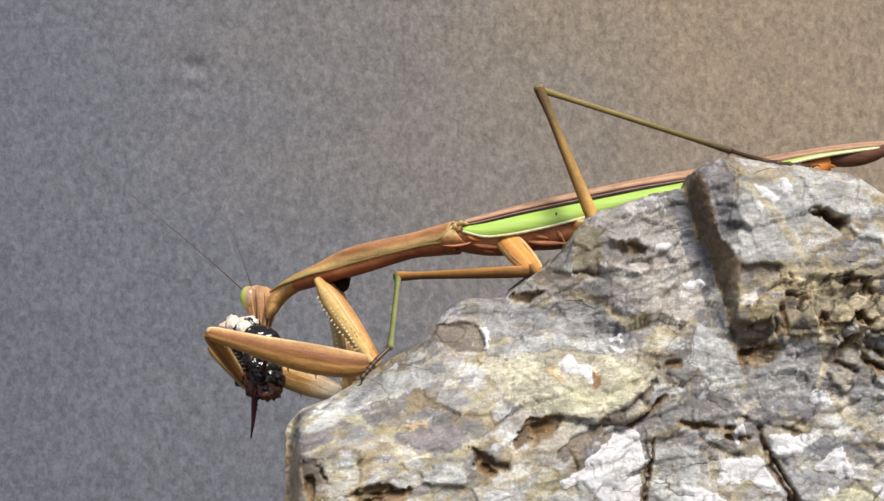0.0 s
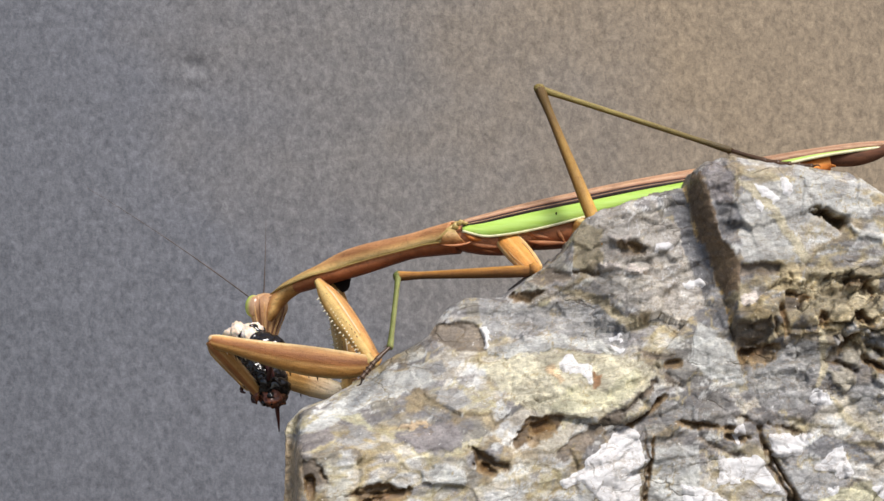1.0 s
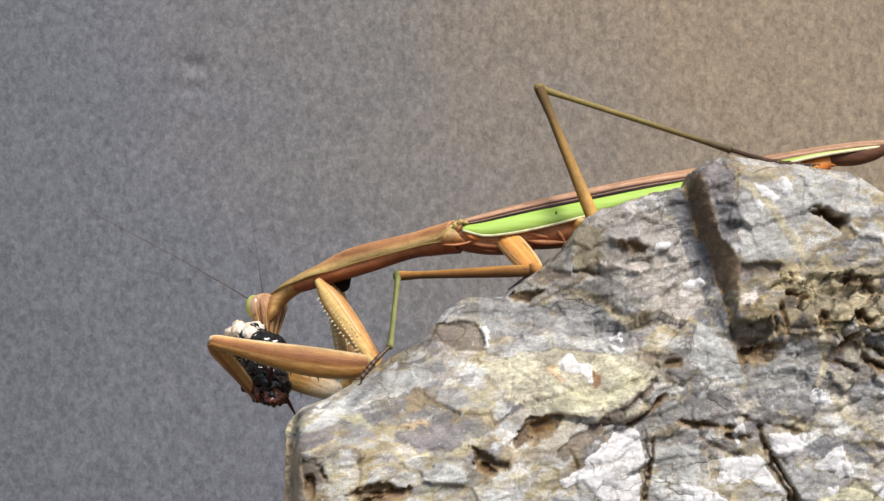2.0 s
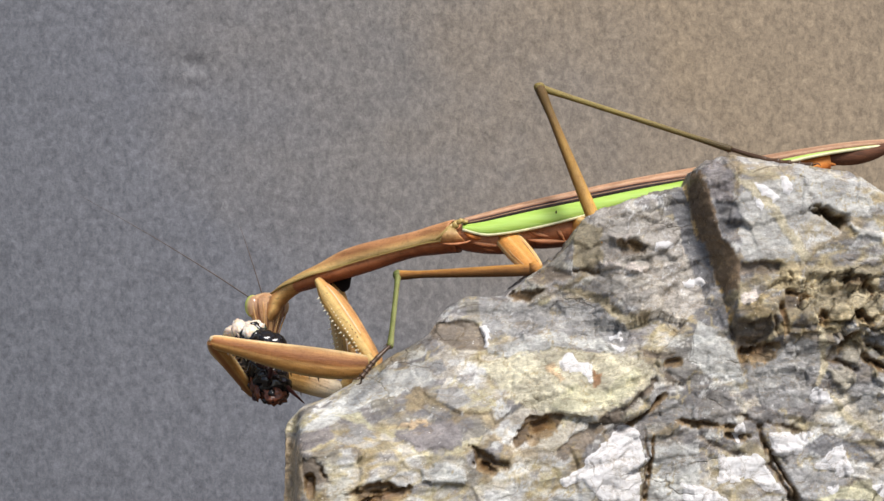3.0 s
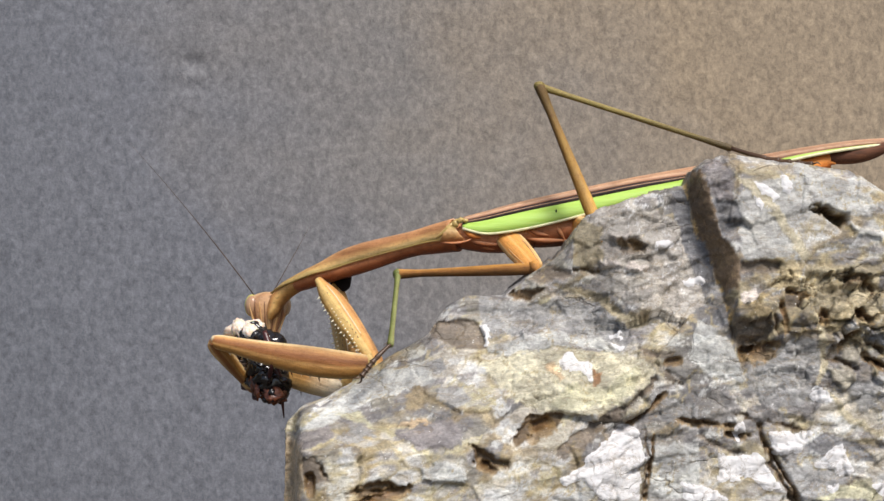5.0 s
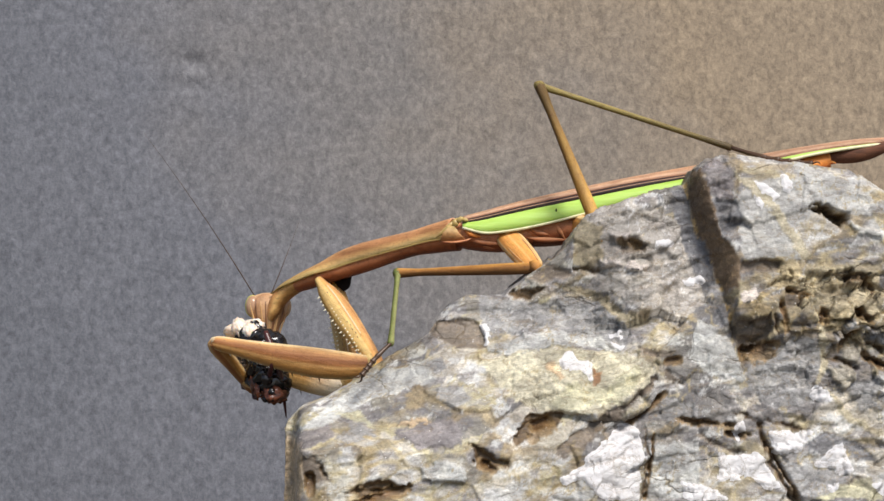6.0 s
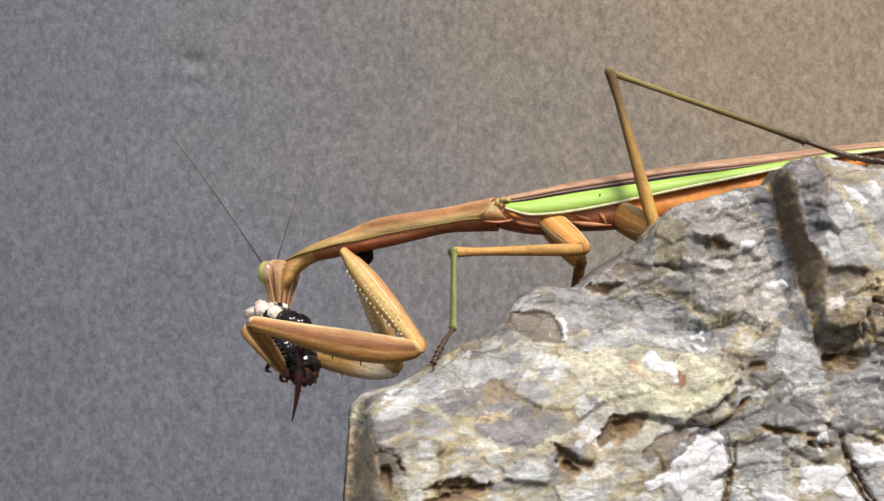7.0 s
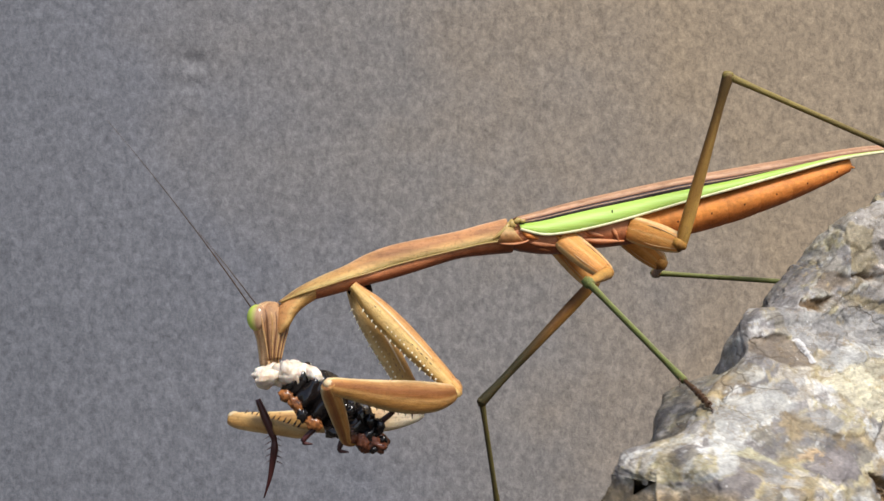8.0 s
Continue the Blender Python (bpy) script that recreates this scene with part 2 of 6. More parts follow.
    ragged.operation = "MULTIPLY_ADD"
    nt.links.new(noise_tex(nt, 900, 5, 0.6, c, 0.6), ragged.inputs[0])
    ragged.inputs[1].default_value = 0.9
    nt.links.new(tone.outputs["Alpha"], ragged.inputs[2])
    crusted = ramp(nt, ragged.outputs[0], [(0.90, (0, 0, 0)), (0.93, (1, 1, 1))])
    base = mix(nt, crusted, base, mix(nt, 0.16, (0.75, 0.73, 0.725), base))
    # thin ochre seams, darker hair cracks and bright crystal specks
    seams = ramp(nt, noise_tex(nt, 210, 10, 0.62, laid, 0.6), [(0.490, (0, 0, 0)), (0.5, (0.6, 0.6, 0.6)), (0.510, (0, 0, 0))])
    base = mix(nt, seams, base, (0.21, 0.14, 0.06))
    net = nt.nodes.new("ShaderNodeTexVoronoi")
    net.feature = "DISTANCE_TO_EDGE"
    net.inputs["Scale"].default_value = 170
    nt.links.new(bent.outputs[0], net.inputs["Vector"])
    hair = ramp(nt, net.outputs["Distance"], [(0.004, (1, 1, 1)), (0.022, (0, 0, 0))])
    where = ramp(nt, noise_tex(nt, 95, 3, 0.5, c), [(0.56, (0, 0, 0)), (0.63, (0.6, 0.6, 0.6))])
    hair = mix(nt, 1.0, hair, where, "MULTIPLY")
    base = mix(nt, hair, base, (0.085, 0.06, 0.035))
    sparkle = ramp(nt, noise_tex(nt, 2100, 2, 0.5, c), [(0.72, (0, 0, 0)), (0.76, (0.6, 0.6, 0.6))])
    base = mix(nt, sparkle, base, (0.86, 0.85, 0.82))
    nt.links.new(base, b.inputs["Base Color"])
    nt.links.new(ramp(nt, noise_tex(nt, 500, 5, 0.6, c), [(0.35, (0.34, 0.34, 0.34)), (0.65, (0.68, 0.68, 0.68))]), b.inputs["Roughness"])
    relief = mix(nt, 0.22, noise_tex(nt, 620, 12, 0.70, laid, 0.5), mix(nt, 0.5, steps[0], steps[1]))
    relief = mix(nt, hair, relief, (0.1, 0.1, 0.1))
    bump(nt, b, relief, 1.0, 0.0006)
    deep = add_node(nt, "ShaderNodeMapRange", To_Min=0.60, To_Max=1.0)
    nt.links.new(rugged, deep.inputs[0])
    nt.links.new(deep.outputs[0], nt.nodes["Bump"].inputs["Strength"])
    return mat


def wall_material():
    """Grey rough plaster with a woven-looking grain, turning tan along its length and darker to the lower left."""
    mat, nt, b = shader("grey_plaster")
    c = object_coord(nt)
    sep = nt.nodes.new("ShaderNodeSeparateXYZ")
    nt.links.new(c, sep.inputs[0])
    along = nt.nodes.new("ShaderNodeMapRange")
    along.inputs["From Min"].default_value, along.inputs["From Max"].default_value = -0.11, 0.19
    # slant darkens the lower left: the light's fall-off put into the colour
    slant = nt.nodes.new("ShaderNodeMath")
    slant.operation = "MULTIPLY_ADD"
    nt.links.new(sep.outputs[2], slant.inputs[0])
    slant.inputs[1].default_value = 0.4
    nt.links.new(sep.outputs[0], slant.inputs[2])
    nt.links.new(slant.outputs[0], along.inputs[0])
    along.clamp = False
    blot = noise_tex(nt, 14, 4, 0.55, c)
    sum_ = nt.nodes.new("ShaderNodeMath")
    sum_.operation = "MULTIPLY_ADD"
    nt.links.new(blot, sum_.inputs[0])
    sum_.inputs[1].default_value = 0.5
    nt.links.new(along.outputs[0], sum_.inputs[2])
    tone_with_falloff = ramp(nt, sum_.outputs[0], [(0.0, (0.152, 0.157, 0.176)), (0.34, (0.176, 0.179, 0.198)), (0.68, (0.230, 0.211, 0.196)), (1.0, (0.334, 0.260, 0.180))])
    fine = ramp(nt, noise_tex(nt, 430, 6, 0.72, object_coord(nt, (1.1, 1.0, 0.85)), 0.35), [(0.3, (0.60, 0.60, 0.61)), (0.5, (0.98, 0.98, 0.98)), (0.70, (1.42, 1.41, 1.39))])
    base = mix(nt, 1.0, tone_with_falloff, fine, "MULTIPLY")
    nt.links.new(base, b.inputs["Base Color"])
    b.inputs["Roughness"].default_value = 0.9
    bump(nt, b, noise_tex(nt, 450, 5, 0.7, c), 0.4, 0.0008)
    return mat


def ground_material():
    mat, nt, b = shader("packed_earth")
    c = object_coord(nt)
    nt.links.new(ramp(nt, noise_tex(nt, 60, 8, 0.65, c), [(0.3, (0.05, 0.042, 0.033)), (0.7, (0.105, 0.087, 0.068))]), b.inputs["Base Color"])
    b.inputs["Roughness"].default_value = 0.95
    bump(nt, b, noise_tex(nt, 200, 6, 0.7, c), 0.5, 0.002)
    return mat


ROCK, WALL, GROUND = rock_material(), wall_material(), ground_material()


# ---- mesh tools (lengths in millimetres) ----
def mesh(name, verts, faces, mat, smooth=True):
    """A mesh from points in millimetres; a fourth value of a point, where given, is its place across the part's colour bands."""
    me = bpy.data.meshes.new(name)
    me.from_pydata([(v[0] * MM, v[1] * MM, v[2] * MM) for v in verts], [], faces)
    if smooth:
        me.polygons.foreach_set("use_smooth", [True] * len(me.polygons))
    if len(verts[0]) > 3:
        me.attributes.new("band", "FLOAT", "POINT").data.foreach_set("value", [v[3] for v in verts])
    me.materials.append(mat)
    me.update()
    return me


def part(name, data, parent, label=""):
    ob = new(name, data)
    ob.parent = parent
    if label:
        tagged(ob, label)
    return ob


def curve_through(points, k=6):
    """Points of a smooth line through the given ones; any number of values a point."""
    p = [np.array(q, float) for q in points]
    p = [2 * p[0] - p[1], *p, 2 * p[-1] - p[-2]]
    out = []
    for a, b, c, d in zip(p, p[1:], p[2:], p[3:]):
        for i in range(k):
            t = i / k
            out.append(0.5 * (2 * b + (c - a) * t + (2 * a - 5 * b + 4 * c - d) * t * t + (3 * b - a - 3 * c + d) * t ** 3))
    return [*out, p[-2]]


def join(*pieces):
    verts, faces = [], []
    for v, f in pieces:
        n = len(verts)
        verts += list(v)
        faces += [tuple(i + n for i in face) for face in f]
    return verts, faces


def tube(rows, n=14, k=6, power=2.0, up=(0, 0, 1)):
    """A closed tube; rows of x, y, z, half width, half height. power over 2 squares its section, under 2 sharpens it."""
    line = curve_through(rows, k)
    verts, faces = [], []
    for i, r in enumerate(line):
        ahead = Vector(line[min(i + 1, len(line) - 1)][:3] - line[max(i - 1, 0)][:3]).normalized()
        side = ahead.cross(Vector(up)).normalized()
        above = side.cross(ahead)
        for j in range(n):
            a = 2 * math.pi * j / n
            c, s = math.cos(a), math.sin(a)
            u = math.copysign(abs(c) ** (2 / power), c) * max(r[3], 0.01)
            v = math.copysign(abs(s) ** (2 / power), s) * max(r[4], 0.01)
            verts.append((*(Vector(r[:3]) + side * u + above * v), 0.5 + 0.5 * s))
    m = len(line)
    for i in range(m - 1):
        for j in range(n):
            faces.append((i * n + j, i * n + (j + 1) % n, (i + 1) * n + (j + 1) % n, (i + 1) * n + j))
    faces.append(tuple(reversed(range(n))))
    faces.append(tuple(range((m - 1) * n, m * n)))
    return verts, faces


def round_tube(rows, n=10, k=5):
    return tube([(x, y, z, r, r) for x, y, z, r in rows], n, k)


def ball(centre, radii, n=16, turn=None, rough=0.0, seed=0):
    """An egg-shaped lump, dented at random where rough is given."""
    verts, faces, m = [], [], n // 2 + 1
    for i in range(m + 1):
        th = math.pi * i / m
        for j in range(n):
            ph = 2 * math.pi * j / n
            d = Vector((math.sin(th) * math.cos(ph), math.sin(th) * math.sin(ph), math.cos(th)))
            w = 1 + rough * noise.noise(d * 2.3 + Vector((seed, 0, 0)))
            v = Vector((d.x * radii[0], d.y * radii[1], d.z * radii[2])) * w
            if turn:
                v = turn @ v
            verts.append((*(v + Vector(centre)), 0.5 + 0.5 * d.z))
    for i in range(m):
        for j in range(n):
            faces.append((i * n + j, (i + 1) * n + j, (i + 1) * n + (j + 1) % n, i * n + (j + 1) % n))
    return verts, faces


def spike(base, tip, r, n=6):
    return tube([(*base, r, r), (*(np.array(base) * 0.5 + np.array(tip) * 0.5), r * 0.6, r * 0.6), (*tip, 0.02, 0.02)], n, 2)


def sheet(rows, thick=0.12, k=6):
    """A thin shell; each row is a line of points across it, from edge to edge. The shell gets a real thickness."""
    m = len(rows[0])
    line = [np.reshape(r, (m, 3)) for r in curve_through([np.ravel(r) for r in rows], k)]
    verts, faces, count = [], [], len(line) * m
    for off in (0.0, -thick):
        for i, row in enumerate(line):
            for j, p in enumerate(row):
                a = line[min(i + 1, len(line) - 1)][j] - line[max(i - 1, 0)][j]
                b = row[min(j + 1, m - 1)] - row[max(j - 1, 0)]
                nrm = Vector(np.cross(a, b))
                nrm = nrm.normalized() if nrm.length > 1e-9 else Vector((0, -1, 0))
                verts.append((*(Vector(p) + nrm * off), j / (m - 1)))
    for i in range(len(line) - 1):
        for j in range(m - 1):
            q = (i * m + j, i * m + j + 1, (i + 1) * m + j + 1, (i + 1) * m + j)
            faces += [q, tuple(v + count for v in reversed(q))]
    border = [j for j in range(m)] + [i * m + m - 1 for i in range(1, len(line))] + [(len(line) - 1) * m + j for j in range(m - 2, -1, -1)] + [i * m for i in range(len(line) - 2, 0, -1)]
    for a, b in zip(border, border[1:] + border[:1]):
        faces.append((b, a, a + count, b + count))
    return verts, faces


# ---- smooth lattice noise on arrays ----
def lattice(p, seed):
    i = np.floor(p).astype(np.int64)
    f = p - i
    f = f * f * (3 - 2 * f)

    def h(dx, dy, dz):
        n = (i[:, 0] + dx) * 374761393 + (i[:, 1] + dy) * 668265263 + (i[:, 2] + dz) * 2147483647 + seed * 974634777
        n = (n ^ (n >> 13)) * 1274126177
        return ((n ^ (n >> 16)) & 0xFFFF) / 65535.0
    x0 = [h(0, a, b) * (1 - f[:, 0]) + h(1, a, b) * f[:, 0] for b in (0, 1) for a in (0, 1)]
    y0 = x0[0] * (1 - f[:, 1]) + x0[1] * f[:, 1]
    y1 = x0[2] * (1 - f[:, 1]) + x0[3] * f[:, 1]
    return y0 * (1 - f[:, 2]) + y1 * f[:, 2]


def fractal(p, size, octaves=4, seed=0, gain=0.5):
    out, amp, total, q = 0.0, 1.0, 0.0, p / size
    for o in range(octaves):
        out = out + amp * lattice(q + 17.3 * o, seed + o)
        total, amp, q = total + amp, amp * gain, q * 2.03
    return out / total


def ease(x, a, b):
    t = np.clip((x - a) / (b - a), 0, 1)
    return t * t * (3 - 2 * t)


# ---- the setting ----
def make_wall():
    """A plastered wall behind the rock, with two small dents in its face."""
    face_y, back_y = 450.0, 600.0
    xs = np.unique(np.r_[np.linspace(-1500, -220, 8), np.arange(-220, 221, 2.0), np.linspace(220, 1500, 8)])
    zs = np.unique(np.r_[-118.0, np.arange(-116, 121, 2.0), np.linspace(121, 1400, 8)])
    gx, gz = np.meshgrid(xs, zs)
    y = np.full(gx.shape, face_y)
    for cx, cz, rx, rz, deep in ((-92.5, 70.0, 4.6, 2.4, 1.7), (-90.5, 67.5, 2.2, 1.3, 0.7), (-94, 61, 5, 2.0, 0.9), (-89, 80.5, 5, 1.2, 0.35), (-35, -85, 6, 4, 0.7)):
        y += deep * np.exp(-((gx - cx) / rx) ** 2 - ((gz - cz) / rz) ** 2)
    verts = list(zip(gx.ravel(), y.ravel(), gz.ravel()))
    w, h = len(xs), len(zs)
    faces = [(j * w + i, j * w + i + 1, (j + 1) * w + i + 1, (j + 1) * w + i) for j in range(h - 1) for i in range(w - 1)]
    n = len(verts)
    verts += [(-1500, back_y, -118), (1500, back_y, -118), (1500, back_y, 1400), (-1500, back_y, 1400)]
    verts += [(-1500, face_y, -118), (1500, face_y, -118), (1500, face_y, 1400), (-1500, face_y, 1400)]
    ends = [(n, n + 1, n + 2, n + 3), (n + 4, n + 5, n + 1, n), (n + 7, n + 3, n + 2, n + 6), (n + 4, n, n + 3, n + 7), (n + 5, n + 6, n + 2, n + 1)]
    for q in ends:
        k = len(verts)
        verts += [verts[v] for v in q]
        faces.append((k, k + 1, k + 2, k + 3))
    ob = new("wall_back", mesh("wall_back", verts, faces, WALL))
    return tagged(ob, "rough grey plaster wall turning tan along its length, with small dents", "wall", kind="structure")


def make_ground():
    rings = [0, 60, 120, 250, 600, 2000, 8000, 40000, 300000, 2000000]
    verts, faces, n = [(0, 0, -118.0)], [], 48
    for r in rings[1:]:
        verts += [(r * math.cos(2 * math.pi * i / n), 180 + r * math.sin(2 * math.pi * i / n), -118.0) for i in range(n)]
    faces += [(0, 1 + i, 1 + (i + 1) % n) for i in range(n)]
    for k in range(len(rings) - 2):
        a, b = 1 + k * n, 1 + (k + 1) * n
        faces += [(a + i, b + i, b + (i + 1) % n, a + (i + 1) % n) for i in range(n)]
    return tagged(new("ground", mesh("ground", verts, faces, GROUND)), "bare packed brown earth under the rock", "ground", kind="structure")


# ---- the rock ----
CREST = ((-22.7, -27.0), (-22.1, -24.5), (-20.3, -22.7), (-16.6, -21.1), (-11.7, -18.2), (-6.8, -14.9), (-2.0, -12.1), (-0.5, -9.6), (1.3, -8.0), (3.7, -6.8),
         (8.9, -6.7), (10.1, -5.8), (13.0, -3.6), (15.4, -2.0), (18.1, 0.3), (19.7, 3.3), (22.2, 5.4), (26.4, 7.3), (31.4, 8.7),
         (36.3, 9.7), (37.0, 11.8), (39.0, 13.1), (43.1, 14.0), (48.6, 13.2), (55.7, 12.6), (59.9, 12.0), (62.8, 9.9), (65.5, 7.9),
         (69.9, 4.1), (76.6, -0.5))
CREST_X, CREST_Z = [c[0] for c in CREST], [c[1] for c in CREST]


def column_line(z):
    """The foot of the dark stained face that steps the upper block forward."""
    return np.interp(z, (-15, -12, -6.4, -4.1, 1, 2.5, 5.8, 10.7), (42.2, 41.3, 40.9, 39.9, 38.2, 37.4, 36.7, 36.0))


def column_width(z):
    return np.interp(z, (-14, -9, -6.4, -5, -2, 0.3, 2.3, 9.1, 12), (0.8, 0.8, 1.2, 2.2, 3.6, 3.6, 2.8, 2.4, 1.8))


def rock_front(x, z):
    low = np.interp(z, (-118, -60, -35, -27.5, -24, -20, -16.5, -12, -9, 20), (-16, -14, -9.5, -8, -6, -3.5, -0.5, 3.2, 5.6, 5.8))
    left = np.interp(z, (-118, -60, -35, -27, -23, -18, -14, 20), (-16, -15, -12, -10, -4, 2.5, 5, 7))
    high = np.interp(z, (-118, -60, -35, -31, -22, -17, -10, -6, 4, 14, 20), (-16, -13, -6, -4.4, -2.6, -1.6, 1.2, 3.0, 5.2, 7.8, 9.2))
    y = low + (left - low) * ease(x, 2, -12) + (high - low) * ease(x, 20, 30)
    step = ease(x, column_line(z), column_line(z) + column_width(z)) * ease(z, -15, -8)
    y = y + 1.6 * ease(x, 28, 36) * ease(z, -12, -4) - 4.2 * step
    y = y + 11 * ease(x, -18.5, -22.5) ** 2
    lens = 1 - np.sqrt(((x - 17) / 13.5) ** 2 + ((z + 17.5 + 0.22 * (x - 17)) / 5.2) ** 2)
    crisp = ease(x, 12, 21)
    return y - 1.8 * (crisp * ease(lens, 0.0, 0.16) + (1 - crisp) * ease(lens, 0.0, 0.9))


def cells(p, size, seed):
    """The nearest of jittered points: its own three random numbers, the way to it, and the gap to the next nearest."""
    q = p / size
    base = np.floor(q)
    best = np.full(len(p), 9.0)
    second = np.full(len(p), 9.0)
    rand, away = np.zeros_like(p), np.zeros_like(p)
    for dx in (-1, 0, 1):
        for dy in (-1, 0, 1):
            for dz in (-1, 0, 1):
                c = base + (dx, dy, dz)
                h = np.stack([np.modf(np.abs(np.sin(c @ np.array(k) + seed * 1.7)) * 43758.547)[0] for k in ((12.9898, 78.233, 37.719), (39.346, 11.135, 83.155), (73.156, 52.235, 9.151))], 1)
                d = q - (c + h)
                dist = np.sqrt((d * d).sum(1))
                near = dist < best
                second = np.where(near, best, np.minimum(second, dist))
                best = np.where(near, dist, best)
                rand[near], away[near] = h[near], d[near]
    return rand, away, second - best


# cracks and hollows in the face: middle x, z, half length, half width, slope in degrees, depth
HOLLOWS = ((44.9, -14.5, 3.0, 1.8, 20, 1.6), (27.7, -22.7, 5.0, 0.55, 35, 2.6), (13.4, -24.5, 2.6, 1.5, 25, 1.8),
           (6.2, -29.4, 2.0, 0.9, -20, 2.4), (46.9, -30.1, 5.5, 0.35, -62, 2.0), (28.9, -29.3, 5.0, 0.3, 80, 1.6), (-8.6, -33.1, 5.0, 1.1, 18, 2.4), (36.5, -24.1, 6.0, 0.6, -6, 2.0))
PITS = ((48.3, -9.3, 0.6, 2.8, 6, 1.8), (27.7, 1.1, 2.4, 1.0, -15, 1.8), (59.7, -9.3, 2.4, 0.8, -50, 3.0), (32.5, -15.7, 1.8, 0.7, 10, 1.6), (-17.5, -31.3, 0.8, 2.2, 10, 2.0), (50.9, -6.1, 2.6, 0.6, -12, 1.6),
        (57.3, -12.9, 2.2, 0.7, 40, 1.8), (60.9, -15.7, 2.2, 0.7, -40, 2.8), (53.7, -9.3, 1.0, 1.8, 10, 2.0), (40.5, -25.7, 2.6, 0.7, -12, 2.2))
# mineral tones; the dark browns also carry the shade of hollows
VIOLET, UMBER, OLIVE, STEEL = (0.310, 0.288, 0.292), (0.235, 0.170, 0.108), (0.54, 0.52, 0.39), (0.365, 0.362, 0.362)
BUFF, SIENNA, SLATE, BARK, SHADED_BROWN = (0.58, 0.53, 0.40), (0.42, 0.25, 0.13), (0.215, 0.215, 0.228), (0.245, 0.205, 0.165), (0.17, 0.115, 0.06)
PALE_GREY, PALE_STEEL, PINKISH, OCHRE = (0.50, 0.498, 0.485), (0.52, 0.525, 0.515), (0.61, 0.56, 0.53), (0.42, 0.37, 0.265)
STONE, SAND, CREAM_STONE, CHALK, CRUST = (0.42, 0.39, 0.33), (0.58, 0.46, 0.32), (0.60, 0.57, 0.455), (0.445, 0.42, 0.39), None
SLABS = []


def slab(tone, rise, *corners):
    """An angular piece of the face with its own mineral tone, standing proud of the rest (or sunk) by rise; corners x, z."""
    SLABS.append((tone, rise, np.array(corners)))


# the upper block
slab(PALE_GREY, 0, (42.3, 7.1), (45.0, 10.2), (52.5, 10.5), (54.2, 5.7), (50.6, 3.3), (51.7, -0.7), (43.3, -1.0), (42.9, 2.7))
slab(BUFF, 0.1, (42.1, 11.4), (45.0, 10.3), (48.5, 6.7), (50.6, 3.3), (53.0, -1.0), (51.5, -1.7), (49.6, 2.3), (47.4, 5.7), (44.3, 9.1))
slab(PALE_GREY, 0.2, (50.0, 13.3), (55.4, 12.2), (63.0, 7.1), (62.2, 5.0), (58.5, 5.4), (53.9, 6.7), (52.5, 10.5))
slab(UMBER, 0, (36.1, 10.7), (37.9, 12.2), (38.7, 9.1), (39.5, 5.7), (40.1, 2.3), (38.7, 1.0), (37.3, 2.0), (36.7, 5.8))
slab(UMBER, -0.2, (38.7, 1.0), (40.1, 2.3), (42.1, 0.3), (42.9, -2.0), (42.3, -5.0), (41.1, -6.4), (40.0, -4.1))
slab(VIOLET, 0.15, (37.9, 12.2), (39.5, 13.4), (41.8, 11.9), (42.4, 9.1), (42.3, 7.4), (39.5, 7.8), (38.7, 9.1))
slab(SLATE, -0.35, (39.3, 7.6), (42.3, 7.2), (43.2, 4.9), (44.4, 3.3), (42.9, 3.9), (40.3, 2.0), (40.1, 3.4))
slab(BARK, -0.9, (42.7, -1.3), (48.7, -1.3), (48.8, -2.5), (42.9, -3.5))
slab(PALE_GREY, 0.5, (58.4, 4.4), (63.4, 2.3), (63.4, 1.2), (59.3, 2.8))
slab(PINKISH, 0.5, (42.3, -6.0), (44.8, -5.0), (45.6, -6.3), (43.6, -7.9), (42.3, -7.3))
# the broken ochre ground beside and under it
slab(OCHRE, -0.2, (51.6, -2.0), (56.6, -2.3), (63.2, -1.3), (62.0, -8.9), (46.1, -8.9), (49.9, -6.3), (51.5, -4.0))
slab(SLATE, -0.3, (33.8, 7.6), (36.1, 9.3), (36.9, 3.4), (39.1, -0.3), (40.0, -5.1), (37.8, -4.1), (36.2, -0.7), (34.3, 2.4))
slab(STEEL, 0.2, (31.7, 1.0), (34.5, -0.0), (35.4, -3.4), (33.9, -4.8), (32.3, -2.0))
slab(BARK, -0.8, (48.7, -5.3), (51.3, -5.6), (51.3, -7.2), (48.2, -7.9))
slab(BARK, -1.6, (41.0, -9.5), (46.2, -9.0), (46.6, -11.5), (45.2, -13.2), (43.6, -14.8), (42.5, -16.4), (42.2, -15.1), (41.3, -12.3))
slab(STEEL, 0.1, (42.8, -16.4), (47.1, -13.5), (52.7, -12.5), (54.0, -15.4), (51.8, -19.4), (50.4, -21.5), (45.3, -22.1), (42.7, -18.4))
slab(PALE_STEEL, 0.2, (36.4, -10.1), (40.7, -12.3), (42.5, -16.6), (42.4, -18.4), (36.8, -16.9), (34.7, -14.8))
slab(STONE, 0.9, (54.5, -16.3), (58.1, -15.7), (58.1, -18.1), (56.8, -19.4), (54.7, -18.1))
slab(STEEL, 0.3, (57.8, -18.0), (62.2, -17.2), (61.8, -22.4), (58.8, -22.1), (57.1, -19.4))
slab(STONE, 0.6, (56.6, -13.8), (59.8, -13.8), (59.0, -16.0), (56.9, -15.1))
slab(STEEL, 0.5, (59.4, -10.9), (62.3, -11.9), (62.5, -13.8), (60.3, -12.5))
